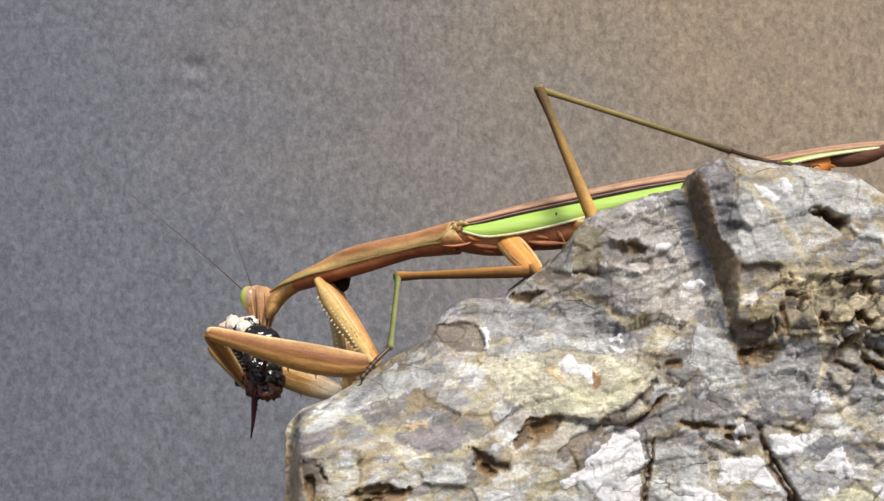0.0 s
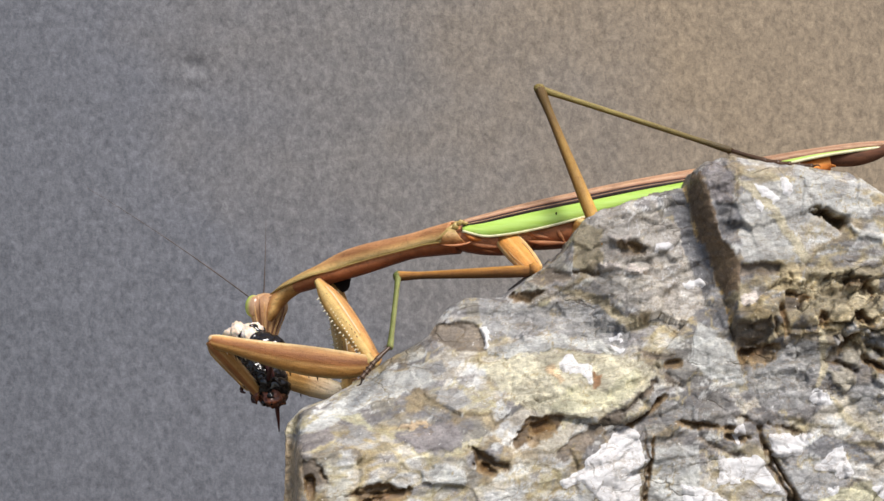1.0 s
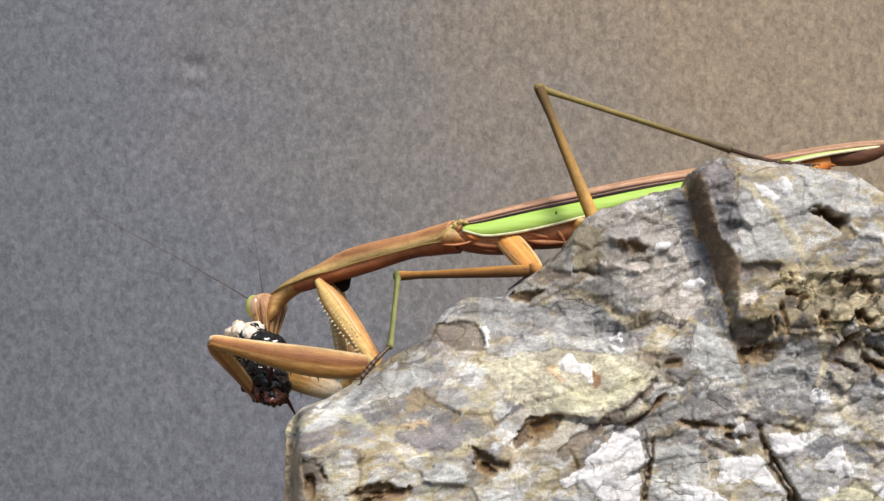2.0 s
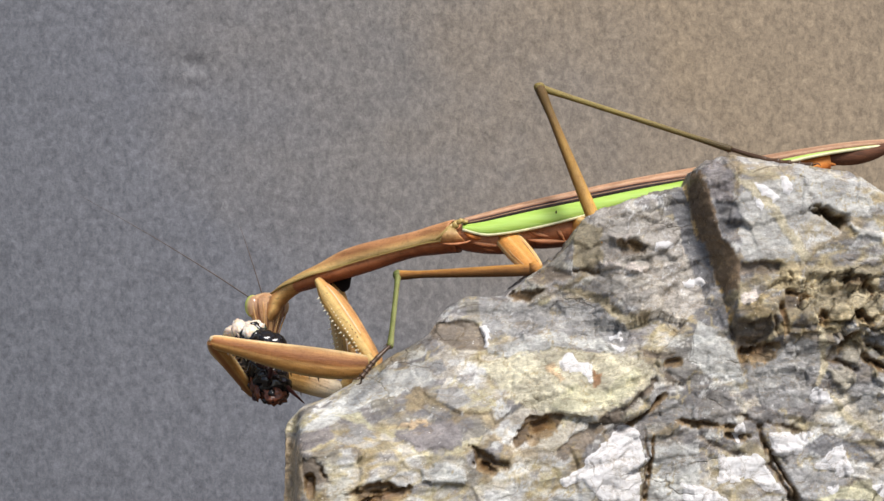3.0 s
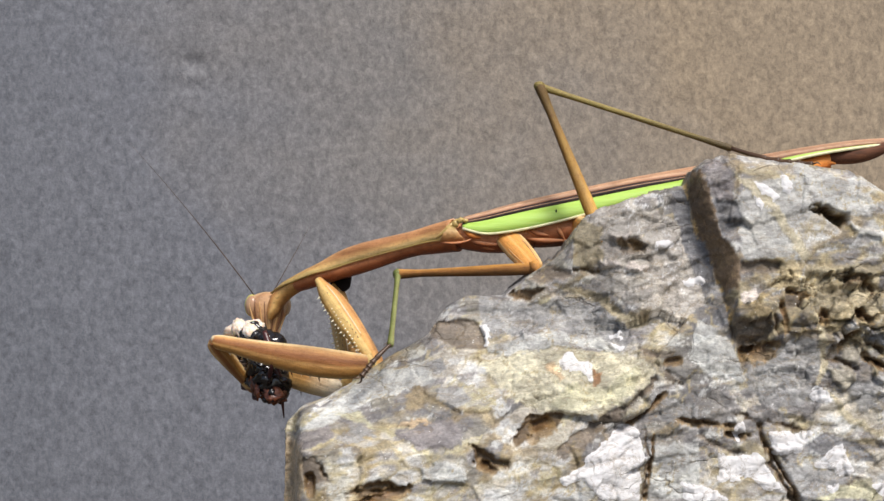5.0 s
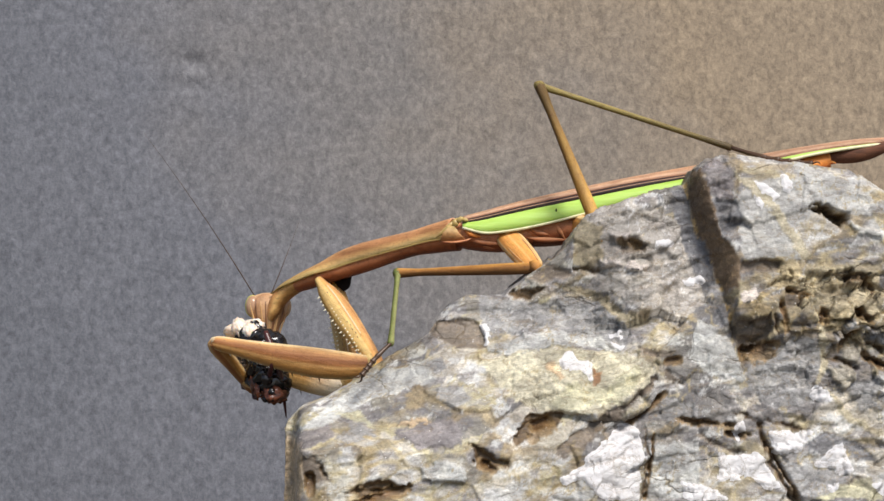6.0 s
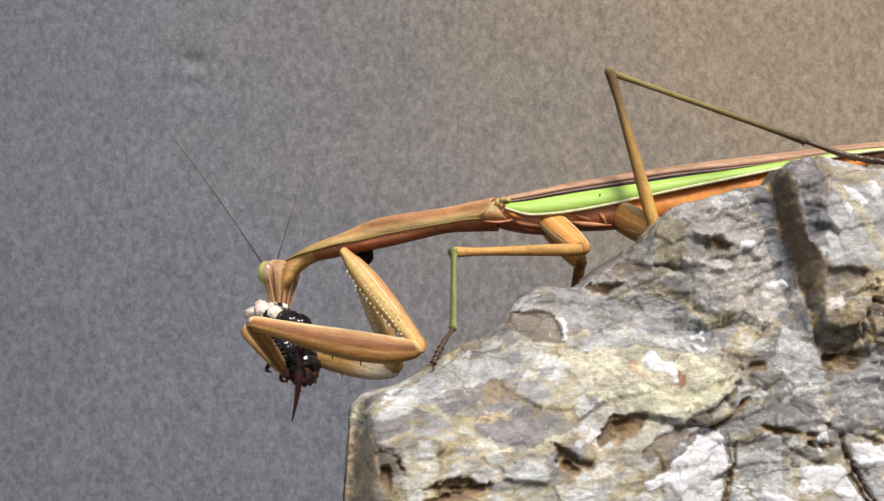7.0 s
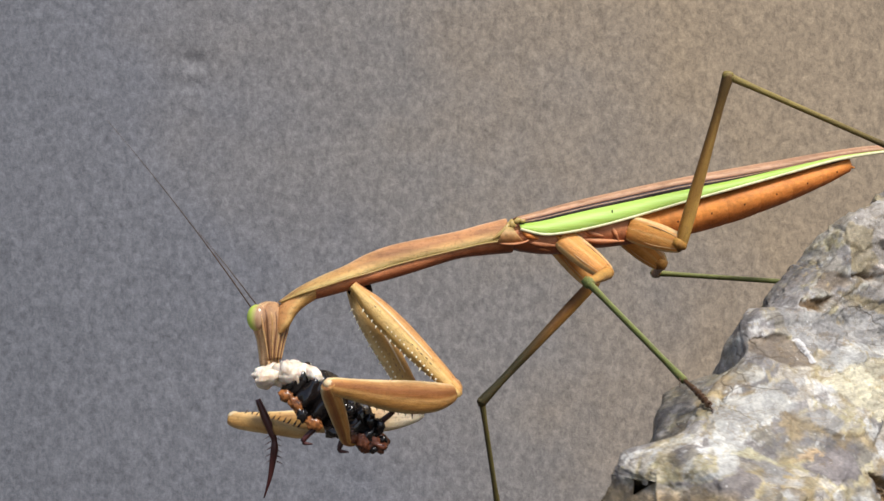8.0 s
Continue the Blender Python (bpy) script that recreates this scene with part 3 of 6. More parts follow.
# the foot
slab(BUFF, 0.1, (52.5, -9.0), (54.5, -12.8), (54.8, -16.3), (53.1, -18.4), (52.3, -19.1), (53.7, -15.4), (53.1, -11.9))
slab(BUFF, 0.1, (53.7, -18.7), (56.6, -22.1), (59.6, -24.6), (61.6, -25.0), (61.5, -26.1), (58.9, -25.3), (55.9, -23.0))
slab(SLATE, -0.2, (50.0, -27.3), (53.3, -25.2), (57.6, -26.4), (60.5, -29.1), (56.8, -28.8), (55.7, -27.3), (52.4, -28.8))
slab(STEEL, 0, (45.0, -28.8), (51.1, -30.0), (56.6, -31.2), (50.7, -34.2), (48.8, -34.2), (46.7, -31.2))
slab(BARK, -0.5, (34.8, -25.8), (37.6, -25.9), (39.7, -27.3), (42.2, -27.9), (41.3, -28.3), (38.5, -27.3))
slab(STEEL, 0, (28.5, -18.7), (35.8, -22.0), (35.7, -25.2), (29.2, -23.3))
slab(PALE_STEEL, 0.1, (28.6, -27.0), (35.7, -26.5), (35.3, -34.1), (28.2, -34.1))
slab(BARK, -0.3, (30.5, -15.9), (32.7, -17.5), (34.0, -18.8), (31.4, -18.3))
slab(BARK, -0.3, (27.7, -13.7), (32.9, -14.2), (32.5, -15.0), (28.9, -14.9))
slab(OLIVE, 0.1, (50.7, -34.2), (54.6, -32.3), (59.0, -31.9), (60.8, -33.5), (60.7, -34.2))
# the grey ledge under the body
slab(CHALK, 0.0, (20.0, 4.2), (26.5, 7.6), (34.5, 4.6), (36.0, -1.0), (38.5, -7.0), (34.0, -10.5), (27.0, -8.0), (21.5, -3.5))
slab(STEEL, -0.1, (5.6, -6.6), (11.8, -7.6), (21.0, -6.9), (25.9, -8.1), (26.9, -10.9), (26.1, -13.4), (20.7, -12.0), (16.2, -11.4), (11.6, -11.7), (7.7, -12.3), (5.8, -10.8))
slab(PALE_STEEL, 0.4, (6.4, -13.5), (11.6, -12.0), (17.5, -11.7), (21.3, -12.0), (26.1, -13.7), (25.4, -14.5), (16.0, -13.2), (12.0, -15.1), (6.7, -14.4))
slab(BARK, -0.6, (-0.7, -10.5), (2.9, -9.9), (5.4, -10.5), (6.4, -13.5), (5.1, -14.4), (1.3, -13.5), (-2.0, -12.0))
slab(BARK, -0.3, (12.1, -4.3), (15.4, -1.7), (19.3, -3.5), (17.7, -4.3), (15.1, -5.0))
slab(SHADED_BROWN, -0.9, (9.5, -6.3), (11.8, -5.3), (15.1, -5.6), (12.8, -7.3), (10.8, -7.4))
slab(OCHRE, 0, (19.0, 2.9), (21.0, 4.5), (23.2, 3.6), (23.5, -1.4), (21.6, -2.7), (19.0, -2.0))
slab(PINKISH, 0.8, (24.2, 2.4), (27.8, 2.7), (27.2, 1.7), (29.3, 0.9), (25.2, 1.3))
slab(BARK, -1.2, (26.1, 0.9), (28.7, 1.6), (30.2, 0.9), (29.8, -0.4), (26.7, -0.4))
slab(PINKISH, 0.6, (22.9, -1.4), (25.7, -1.4), (26.3, -2.3), (23.5, -2.6))
slab(PINKISH, 0.6, (26.5, -1.7), (30.2, -2.0), (30.0, -3.2), (26.7, -2.7))
slab(OCHRE, -0.1, (16.4, -5.1), (21.6, -5.3), (24.1, -6.6), (26.4, -9.4), (29.5, -9.3), (28.7, -10.6), (25.7, -10.4), (22.8, -7.2), (18.3, -6.1))
# the low end
slab(PALE_STEEL, 0, (-20.8, -25.3), (-15.1, -21.1), (-9.8, -17.5), (-2.8, -15.8), (-0.9, -18.3), (-6.5, -20.2), (-12.2, -22.2), (-15.4, -23.7))
slab(VIOLET, 0.15, (-21.2, -25.7), (-15.4, -23.5), (-14.7, -25.5), (-18.0, -26.4), (-20.6, -26.7))
slab(STEEL, 0.1, (-14.8, -25.7), (-12.4, -23.9), (-9.0, -24.9), (-12.7, -26.1))
slab(VIOLET, 0.25, (-6.6, -24.7), (-3.9, -23.9), (0.9, -23.0), (2.7, -24.4), (3.0, -26.4), (-0.9, -26.9), (-3.3, -26.8))
slab(OLIVE, 0, (-14.9, -22.7), (-12.2, -22.2), (-7.8, -24.7), (-9.9, -24.3))
slab(SAND, 0.5, (-6.3, -24.2), (-5.6, -23.1), (-2.1, -23.1), (-1.5, -23.6), (-3.9, -23.8))
slab(BARK, -0.4, (-19.3, -27.9), (-17.0, -27.4), (-14.9, -30.7), (-18.1, -31.4))
slab(PALE_STEEL, 0.6, (-2.7, -29.3), (-0.3, -28.0), (3.0, -29.2), (3.0, -31.2), (-2.6, -30.8))
slab(STEEL, 0, (-2.8, -15.8), (0.3, -15.1), (0.9, -16.6), (-1.2, -17.8))
slab(STEEL, 0.1, (-0.9, -19.2), (3.1, -19.1), (4.0, -20.8), (1.5, -21.7), (-0.6, -20.8))
# the pale lens
slab(CREAM_STONE, 0, (5.1, -16.0), (8.8, -14.7), (15.5, -13.8), (23.2, -14.3), (27.6, -15.0), (30.4, -16.6), (28.5, -18.7), (24.6, -21.2), (21.5, -22.4), (16.3, -22.3), (11.8, -21.8), (8.6, -19.7))
slab(OLIVE, 0.1, (17.4, -18.3), (22.5, -18.9), (25.3, -17.1), (28.2, -16.3), (27.1, -18.6), (24.3, -21.0), (21.0, -21.0), (17.8, -21.6), (15.0, -21.1))
slab(SAND, 0.25, (14.4, -16.0), (15.6, -15.6), (17.1, -17.5), (16.2, -18.1))
slab(SIENNA, -0.1, (20.9, -16.9), (22.4, -17.1), (22.1, -18.3), (21.1, -18.6))
slab(SHADED_BROWN, -1.1, (9.6, -25.6), (12.1, -22.4), (14.7, -22.2), (17.2, -22.5), (15.2, -24.1), (12.0, -25.3), (10.0, -26.5))
slab(BARK, -0.5, (15.3, -27.6), (18.4, -24.7), (22.2, -22.5), (25.6, -21.1), (30.1, -17.2), (30.5, -18.3), (27.0, -20.8), (23.7, -23.3), (19.5, -26.5), (16.3, -28.3))
slab(STONE, 0.2, (10.3, -27.1), (13.6, -25.3), (17.2, -23.2), (18.4, -23.8), (16.4, -26.5), (13.8, -26.8))
# clefts and holes, their shade painted in over the brown
slab(SHADED_BROWN, -4, (53.0, 6.5), (54.9, 6.3), (58.1, 5.2), (59.0, 3.9), (57.6, 3.2), (56.4, 4.0), (54.8, 5.2))
slab(SHADED_BROWN, -2, (54.1, -14.8), (56.6, -14.8), (58.4, -16.0), (59.0, -17.0), (57.1, -15.9))
slab(SHADED_BROWN, -2.6, (60.0, -12.5), (62.5, -14.1), (62.4, -15.1), (60.8, -13.8))
slab(SHADED_BROWN, -1.6, (46.5, -9.0), (47.1, -9.0), (47.2, -11.2), (46.9, -11.7))
slab(SHADED_BROWN, -1.4, (40.6, -22.4), (44.0, -23.2), (44.2, -23.6), (42.1, -23.3))
slab(SHADED_BROWN, -1.2, (44.9, -23.6), (48.4, -24.0), (51.4, -24.7), (51.1, -25.1), (47.7, -24.6))
slab(SHADED_BROWN, -1.5, (44.0, -24.0), (44.8, -24.0), (45.0, -27.3), (46.2, -29.4), (48.3, -33.2), (49.0, -34.2), (48.1, -34.2), (46.4, -31.2), (44.6, -27.6))
slab(SHADED_BROWN, -1.5, (28.2, -24.2), (28.6, -27.0), (28.6, -29.6), (28.1, -34.1), (27.6, -34.0), (28.1, -29.5))
slab(SHADED_BROWN, -1.4, (3.6, -26.1), (5.6, -27.2), (8.9, -28.6), (8.9, -29.7), (6.8, -29.2), (4.4, -28.6))
slab(SHADED_BROWN, -1.4, (-13.1, -32.4), (-9.6, -30.8), (-7.3, -30.6), (-5.0, -31.8), (-7.3, -32.0), (-9.6, -33.0))
slab(SHADED_BROWN, -1.2, (-16.5, -28.8), (-15.8, -29.1), (-15.5, -30.2), (-16.0, -30.2))
slab(SHADED_BROWN, -1.6, (57.4, -3.0), (60.2, -3.3), (62.0, -4.7), (61.5, -7.2), (61.0, -5.0), (58.1, -4.2))
slab(SHADED_BROWN, -0.8, (19.0, -2.5), (22.9, -2.7), (23.5, -3.2), (19.3, -3.1))
# white crusts
slab(CRUST, 0.25, (49.3, 11.2), (50.5, 10.8), (51.3, 9.6), (50.3, 8.4), (49.3, 8.6))
slab(CRUST, 0.25, (45.2, 10.0), (47.7, 9.1), (48.8, 7.9), (48.0, 7.1), (46.3, 8.4))
slab(CRUST, 0.2, (45.4, 8.1), (46.8, 6.4), (46.4, 5.9), (45.5, 6.7))
slab(CRUST, 0.3, (35.0, -4.1), (37.8, -3.8), (38.4, -4.8), (36.0, -5.1))
slab(CRUST, 0.3, (31.0, 1.4), (33.8, 1.2), (33.4, 0.3), (31.3, 0.3))
slab(CRUST, 0.25, (5.4, -10.5), (6.6, -10.8), (6.7, -13.2), (6.1, -13.5))
slab(CRUST, 0.25, (23.9, -11.9), (25.6, -11.6), (25.4, -12.4), (24.2, -12.4))
slab(CRUST, 0.25, (23.7, -12.7), (26.1, -13.9), (25.4, -14.2), (24.3, -13.6))
slab(CRUST, 0.3, (16.3, -15.3), (17.8, -14.2), (18.6, -15.4), (20.9, -15.7), (20.8, -18.1), (18.8, -16.8), (16.9, -16.5))
# white crusts along the foot
slab(CRUST, 0.35, (15.8, -30.7), (19.4, -28.9), (19.8, -27.3), (22.2, -26.0), (24.4, -24.0), (26.8, -24.4), (27.7, -26.4), (27.4, -29.5), (27.3, -34.0), (21.9, -33.5), (18.8, -30.7), (16.8, -31.6))
slab(CRUST, 0.25, (51.4, -20.0), (52.8, -18.7), (54.3, -19.7), (54.2, -20.9), (52.3, -21.0))
slab(CRUST, 0.3, (45.6, -25.2), (48.9, -25.0), (50.2, -25.2), (50.5, -24.7), (51.6, -24.9), (51.3, -26.2), (49.9, -26.8), (49.7, -27.9), (45.9, -28.2))
slab(CRUST, 0.3, (38.3, -31.8), (38.8, -27.9), (41.9, -28.5), (43.5, -27.9), (45.0, -29.1), (46.7, -32.8), (44.6, -33.1), (42.4, -31.0))
slab(CRUST, 0.3, (51.3, -29.7), (53.8, -27.6), (55.5, -27.1), (56.7, -30.3), (54.8, -31.0), (53.9, -30.1))
slab(CRUST, 0.3, (33.1, -31.8), (36.9, -32.6), (39.3, -34.2), (33.4, -34.2))
slab(CRUST, 0.2, (53.0, -32.6), (54.4, -31.9), (54.4, -32.6), (53.4, -33.2))
slab(CRUST, 0.2, (58.9, -32.3), (61.0, -31.9), (60.8, -33.5))
slab(CRUST, 0.2, (41.2, -24.0), (42.4, -23.6), (42.3, -25.2), (41.3, -26.4), (40.9, -25.2))


def into_polygon(u, v, corners):
    """How deep points lie inside a closed outline; negative outside."""
    gap = np.full(len(u), 1e9)
    inside = np.zeros(len(u), bool)
    for (ax, az), (bx, bz) in zip(corners, np.roll(corners, -1, 0)):
        ex, ez = bx - ax, bz - az
        k = np.clip(((u - ax) * ex + (v - az) * ez) / (ex * ex + ez * ez), 0, 1)
        gap = np.minimum(gap, np.hypot(u - ax - k * ex, v - az - k * ez))
        if ez:
            inside ^= ((az > v) != (bz > v)) & (u < ex * (v - az) / ez + ax)
    return np.where(inside, gap, -gap)


def make_rock():
    """A wedge of rock: each upright slice runs up the front, over the crest and down the back."""
    xs = np.r_[-22.3 + 5.3 * np.linspace(0, 1, 90) ** 2, np.arange(-16.9, 72, 0.16), np.arange(72.5, 81, 1.0)]
    count_v = 360
    slices = []
    for x in xs:
        top = float(np.interp(x, CREST_X, CREST_Z))
        zf = np.r_[np.linspace(-118, -40, 12)[:-1], np.linspace(-40, top, 120)]
        under = top - zf
        yf = rock_front(x, zf) + 1.2 * (1 - ease(under, 0, 2.0)) ** 2
        zb = top - (top + 118) * np.linspace(0, 1, 70) ** 1.8
        flat = float(np.interp(x, (8, 11, 18, 21, 24, 28, 36), (4.6, 7.4, 7.4, 4.6, 2.0, 2.0, 4.6)))
        yb = np.minimum(rock_front(x, top) + flat + 0.85 * (top - zb), 38)
        nose = float(ease(x, -17.5, -22.4)) ** 1.8
        yf = yf + (0.5 + 0.05 * (zf + 25) - yf) * nose
        tail = float(ease(x, 6.0, -22.4)) ** 0.8
        yb = np.maximum(yb + (8 - yb) * tail, yf[-1] + 0.6)
        shoulder = yf[-1] + 0.6 + (float(np.interp(x, (-16, -11, -5, -2, 5), (4.6, 8.2, 8.2, 2.2, 2.2))) + 0.9 * math.sin(0.7 * x) + 0.5 * math.sin(1.9 * x + 1.0)) * ease(top - zb, 0.2, 2.8) + 0.3 * np.minimum(top - zb, 40)
        yb = yb + (shoulder - yb) * float(ease(x, 5, -3) * ease(x, -21, -13))
        yb = yb + 2.6 * ease(zb, -26.0, -29.5) * float(ease(x, -13, -18))
        line = np.r_[np.c_[yf, zf], np.c_[yb, zb]]
        dense = np.where(np.r_[zf, np.full(70, -99)] > -36, 1.0, 0.22)
        dense[len(zf) - 2:len(zf) + 6] = 1.0
        arc = np.r_[0, np.cumsum(np.hypot(*np.diff(line, axis=0).T) * dense[1:])]
        at = np.linspace(0, arc[-1], count_v)
        slices.append(np.c_[np.full(count_v, x), np.interp(at, arc, line[:, 0]), np.interp(at, arc, line[:, 1])])
    # the blunt left end, closed by shrinking slices
    end = slices[0]
    crest = int(np.argmax(end[:, 2]))
    middle = 0.5 * (np.interp(end[:, 2], end[:crest + 1, 2], end[:crest + 1, 1]) + np.interp(end[:, 2], end[:crest - 1:-1, 2], end[:crest - 1:-1, 1]))
    for k in np.linspace(0.1, 0.98, 10):
        slices.insert(0, np.c_[end[:, 0] - 0.15 * math.sin(1.5 * k), end[:, 1] + (middle - end[:, 1]) * k, end[:, 2]])
    p = np.concatenate(slices)
    w, n = len(slices), count_v
    faces = [(i * n + k, (i + 1) * n + k, (i + 1) * n + k + 1, i * n + k + 1) for i in range(w - 1) for k in range(n - 1)]
    faces += [(i * n, i * n + n - 1, (i + 1) * n + n - 1, (i + 1) * n) for i in range(w - 1)]
    faces += [tuple(range(n)), tuple(reversed(range((w - 1) * n, w * n)))]
    me = mesh("rock", p, faces, ROCK)
    count = len(p)
    nrm = np.empty(count * 3)
    me.vertices.foreach_get("normal", nrm)
    nrm = nrm.reshape(-1, 3)
    x, z = p[:, 0], p[:, 2]
    fade = ease(z, -118, -112)

    # flat broken facets at three sizes, wavy strata, hollows and fine roughness
    warp = np.stack([fractal(p, 7, 3, 40 + k) for k in range(3)], 1) * 2.4
    bed = (p + warp) @ np.array([[0.95, 0.0, 0.30], [0.0, 1.0, 0.0], [-0.30, 0.0, 0.95]]).T
    r1, a1, g1 = cells(bed * (0.6, 1, 1), 7.0, 1)
    r2, a2, g2 = cells(bed * (0.6, 1, 1.25), 2.9, 2)
    r3, a3, g3 = cells((p + warp * 0.3) * (0.6, 1, 1.2), 1.1, 3)
    rugged = np.clip(0.12 + 0.35 * ease(x, 14, 34) - 0.5 * ease(x, 41, 45) * ease(z, -4, 0) + 0.5 * ease(fractal(p, 12, 2, 9), 0.45, 0.62) + 0.5 * ease(-np.abs(x - 56), -16, -6) * ease(-np.abs(z + 8), -12, -6), 0, 1)
    n_shelf = fractal(p, 8, 3, 66)
    strata = 1 - np.abs(2 * fractal(bed * (0.28, 1, 1), 1.5, 4, 14, 0.6) - 1)
    d = (0.7 * (r1[:, 0] - 0.5) + 2.7 * (a1 * (r1 - 0.5)).sum(1)) * (1 - 0.55 * ease(x, 28, 12))
    d += (0.45 * (r2[:, 0] - 0.5) + 1.6 * (a2 * (r2 - 0.5)).sum(1)) * (0.3 + 0.9 * rugged)
    d += (0.25 * (r3[:, 0] - 0.5) + 0.55 * (a3 * (r3 - 0.5)).sum(1)) * (0.25 + 0.75 * rugged)
    d += 0.8 * (strata - 0.6) * ease(fractal(p, 9, 2, 15), 0.42, 0.6) + (0.3 + 0.5 * rugged) * (fractal(p, 1.3, 4, 12, 0.65) - 0.5)
    shelf = np.modf(bed[:, 2] / 3.4 + 1.2 * n_shelf + 40)[0]
    d += (1.5 * (0.5 - shelf) + 0.5 * ease(shelf, 0.0, 0.12)) * ease(fractal(p, 14, 2, 77), 0.46, 0.60) * (0.15 + 0.4 * rugged)
    d -= 0.35 * (1 - ease(g1, 0.0, 0.05)) * ease(fractal(p, 10, 2, 5), 0.48, 0.58)
    d *= 0.45 + 0.55 * ease(np.abs(x - column_line(z) - column_width(z) / 2), 0.5 * column_width(z), 0.5 * column_width(z) + 1.5)
    calm = np.clip(ease(x, 26, 8) + ease(x, 41, 45) * ease(z, -4, 0), 0, 1)
    d *= (1 - 0.7 * ease(x, -13, -18)) * (1 - 0.36 * calm)
    d += 1.6 * (fractal(p, 2.2, 4, 191, 0.6) - 0.6) * ease(x, -18.5, -22.3)
    facing = ease(-nrm[:, 1], -0.1, 0.3)
    hollow = np.zeros(count)
    for cx, cz, rx, rz, slope, deep in HOLLOWS + PITS:
        c, s = math.cos(radians(slope)), math.sin(radians(slope))
        u, v = (x - cx) * c + (z - cz) * s, (z - cz) * c - (x - cx) * s
        k = np.maximum(np.abs(u) / rx, np.abs(v) / rz) * 0.6 + 0.4 * np.sqrt((u / rx) ** 2 + (v / rz) ** 2)
        k = k + 0.45 * (r3[:, 0] - 0.5) + 0.7 * (fractal(p, 1.6, 3, 20) - 0.5)
        hollow = np.maximum(hollow, 0.95 * deep * (1 - ease(k, 0.35, 0.95)) * (0.55 + 0.45 * np.clip(v / rz, -1, 1)) * facing)
    # angular pieces with ragged, chipped outlines
    u = x + 1.1 * (fractal(p, 1.5, 4, 101, 0.6) - 0.5) + 0.45 * (r3[:, 0] - 0.5)
    v = z + 1.1 * (fractal(p, 1.5, 4, 111, 0.6) - 0.5) + 0.45 * (r3[:, 1] - 0.5)
    rise, depths = np.zeros(count), []
    for shade, height, corners in SLABS:
        low, high = corners.min(0) - 1.5, corners.max(0) + 1.5
        near = np.flatnonzero((u > low[0]) & (u < high[0]) & (v > low[1]) & (v < high[1]) & (facing > 0))
        deep = into_polygon(u[near], v[near], corners)
        depths.append((near, deep))
        edge = ease(deep, -0.25, 0.35) if height > -1 else ease(deep, -0.3, 0.6 + 0.12 * abs(height))
        rise[near] = rise[near] * (1 - 0.5 * edge) + height * edge * facing[near]
    # loose blocks with open joints in the ochre ground
    broken = ease(-np.abs(x - 57.5 + 0.35 * (z + 6)), -9, -5.5) * ease(-np.abs(z + 7.5), -7, -4) * facing
    d += broken * (1.3 * (r1[:, 1] - 0.5) + 1.3 * (r2[:, 0] - 0.5) + 0.9 * (r3[:, 0] - 0.5) + 1.2 * (a2 * (r2 - 0.5)).sum(1) - 1.1 * (1 - ease(g2, 0.0, 0.07)) * ease(r2[:, 1] + r3[:, 1], 0.7, 1.0))
    d *= 0.72
    p2 = p + nrm * (d * fade)[:, None]
    p2[:, 1] += hollow - rise
    me.vertices.foreach_set("co", (p2 * MM).ravel())

    # mineral tones, with the shade of hollows painted in
    def blend(base, tone, amount):
        return base + (np.array(tone) - base) * np.clip(amount, 0, 1)[:, None]
    n1, n2, n3 = fractal(p, 11, 4, 51), fractal(p, 3.6, 5, 61, 0.65), fractal(bed * (0.45, 1, 1), 1.2, 4, 71, 0.65)
    tone = np.array((0.53, 0.50, 0.445)) + np.zeros((count, 3))
    tone = blend(tone, (0.62, 0.615, 0.60), ease(n2 + 0.3 * (n3 - 0.5), 0.50, 0.56))
    slate = 0.30 * n1 + 0.22 * n2 + 0.28 * r1[:, 1] + 0.20 * r2[:, 1] + 0.07 * ease(x, 14, 30) - 0.13 * ease(x, 40, 46) * ease(z, -3, 3) - 0.22 * (n3 - 0.5)
    tone = blend(tone, (0.385, 0.370, 0.362), ease(slate, 0.43, 0.455))
    tone = blend(tone, (0.285, 0.272, 0.270), ease(slate, 0.52, 0.545))
    tone = blend(tone, (0.195, 0.188, 0.190), ease(slate, 0.62, 0.65) * 0.7)
    tone = blend(tone, (0.58, 0.585, 0.58), ease(n3 * 0.6 + n2 * 0.4, 0.565, 0.60) * 0.75)
    moss = ease(fractal(p, 5, 5, 81, 0.65), 0.50, 0.545) * ease(x, 45, 22)
    tone = blend(tone, (0.51, 0.47, 0.33), moss * (0.25 + 0.75 * (1 - ease(np.abs(slate - 0.44), 0.0, 0.06))))
    tone = blend(tone, (0.44, 0.38, 0.24), (1 - ease(g2 + 0.5 * (n3 - 0.5), 0.0, 0.26)) * ease(fractal(p, 8, 3, 91), 0.51, 0.58) * 0.75)
    tone = blend(tone, (0.36, 0.28, 0.15), (1 - ease(g1 + 0.6 * (n3 - 0.5), 0.0, 0.15)) * ease(n1, 0.44, 0.56) * 0.6)
    tone = blend(tone, (0.48, 0.41, 0.27), ease(1 - np.sqrt(((x - 56) / 13) ** 2 + ((z + 7 + 0.4 * (x - 56)) / 7) ** 2) + 0.9 * (n2 - 0.5), 0.05, 0.35) * (1 - ease(n3, 0.46, 0.66)) * 0.9)
    # shading strip along the foot of the stepped face, put into the tone
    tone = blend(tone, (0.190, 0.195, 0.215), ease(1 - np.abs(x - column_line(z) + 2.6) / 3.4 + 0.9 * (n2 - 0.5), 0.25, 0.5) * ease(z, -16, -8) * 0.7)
    vein = np.abs(fractal(bed * (0.7, 1, 1), 8, 5, 131, 0.62) - 0.5)
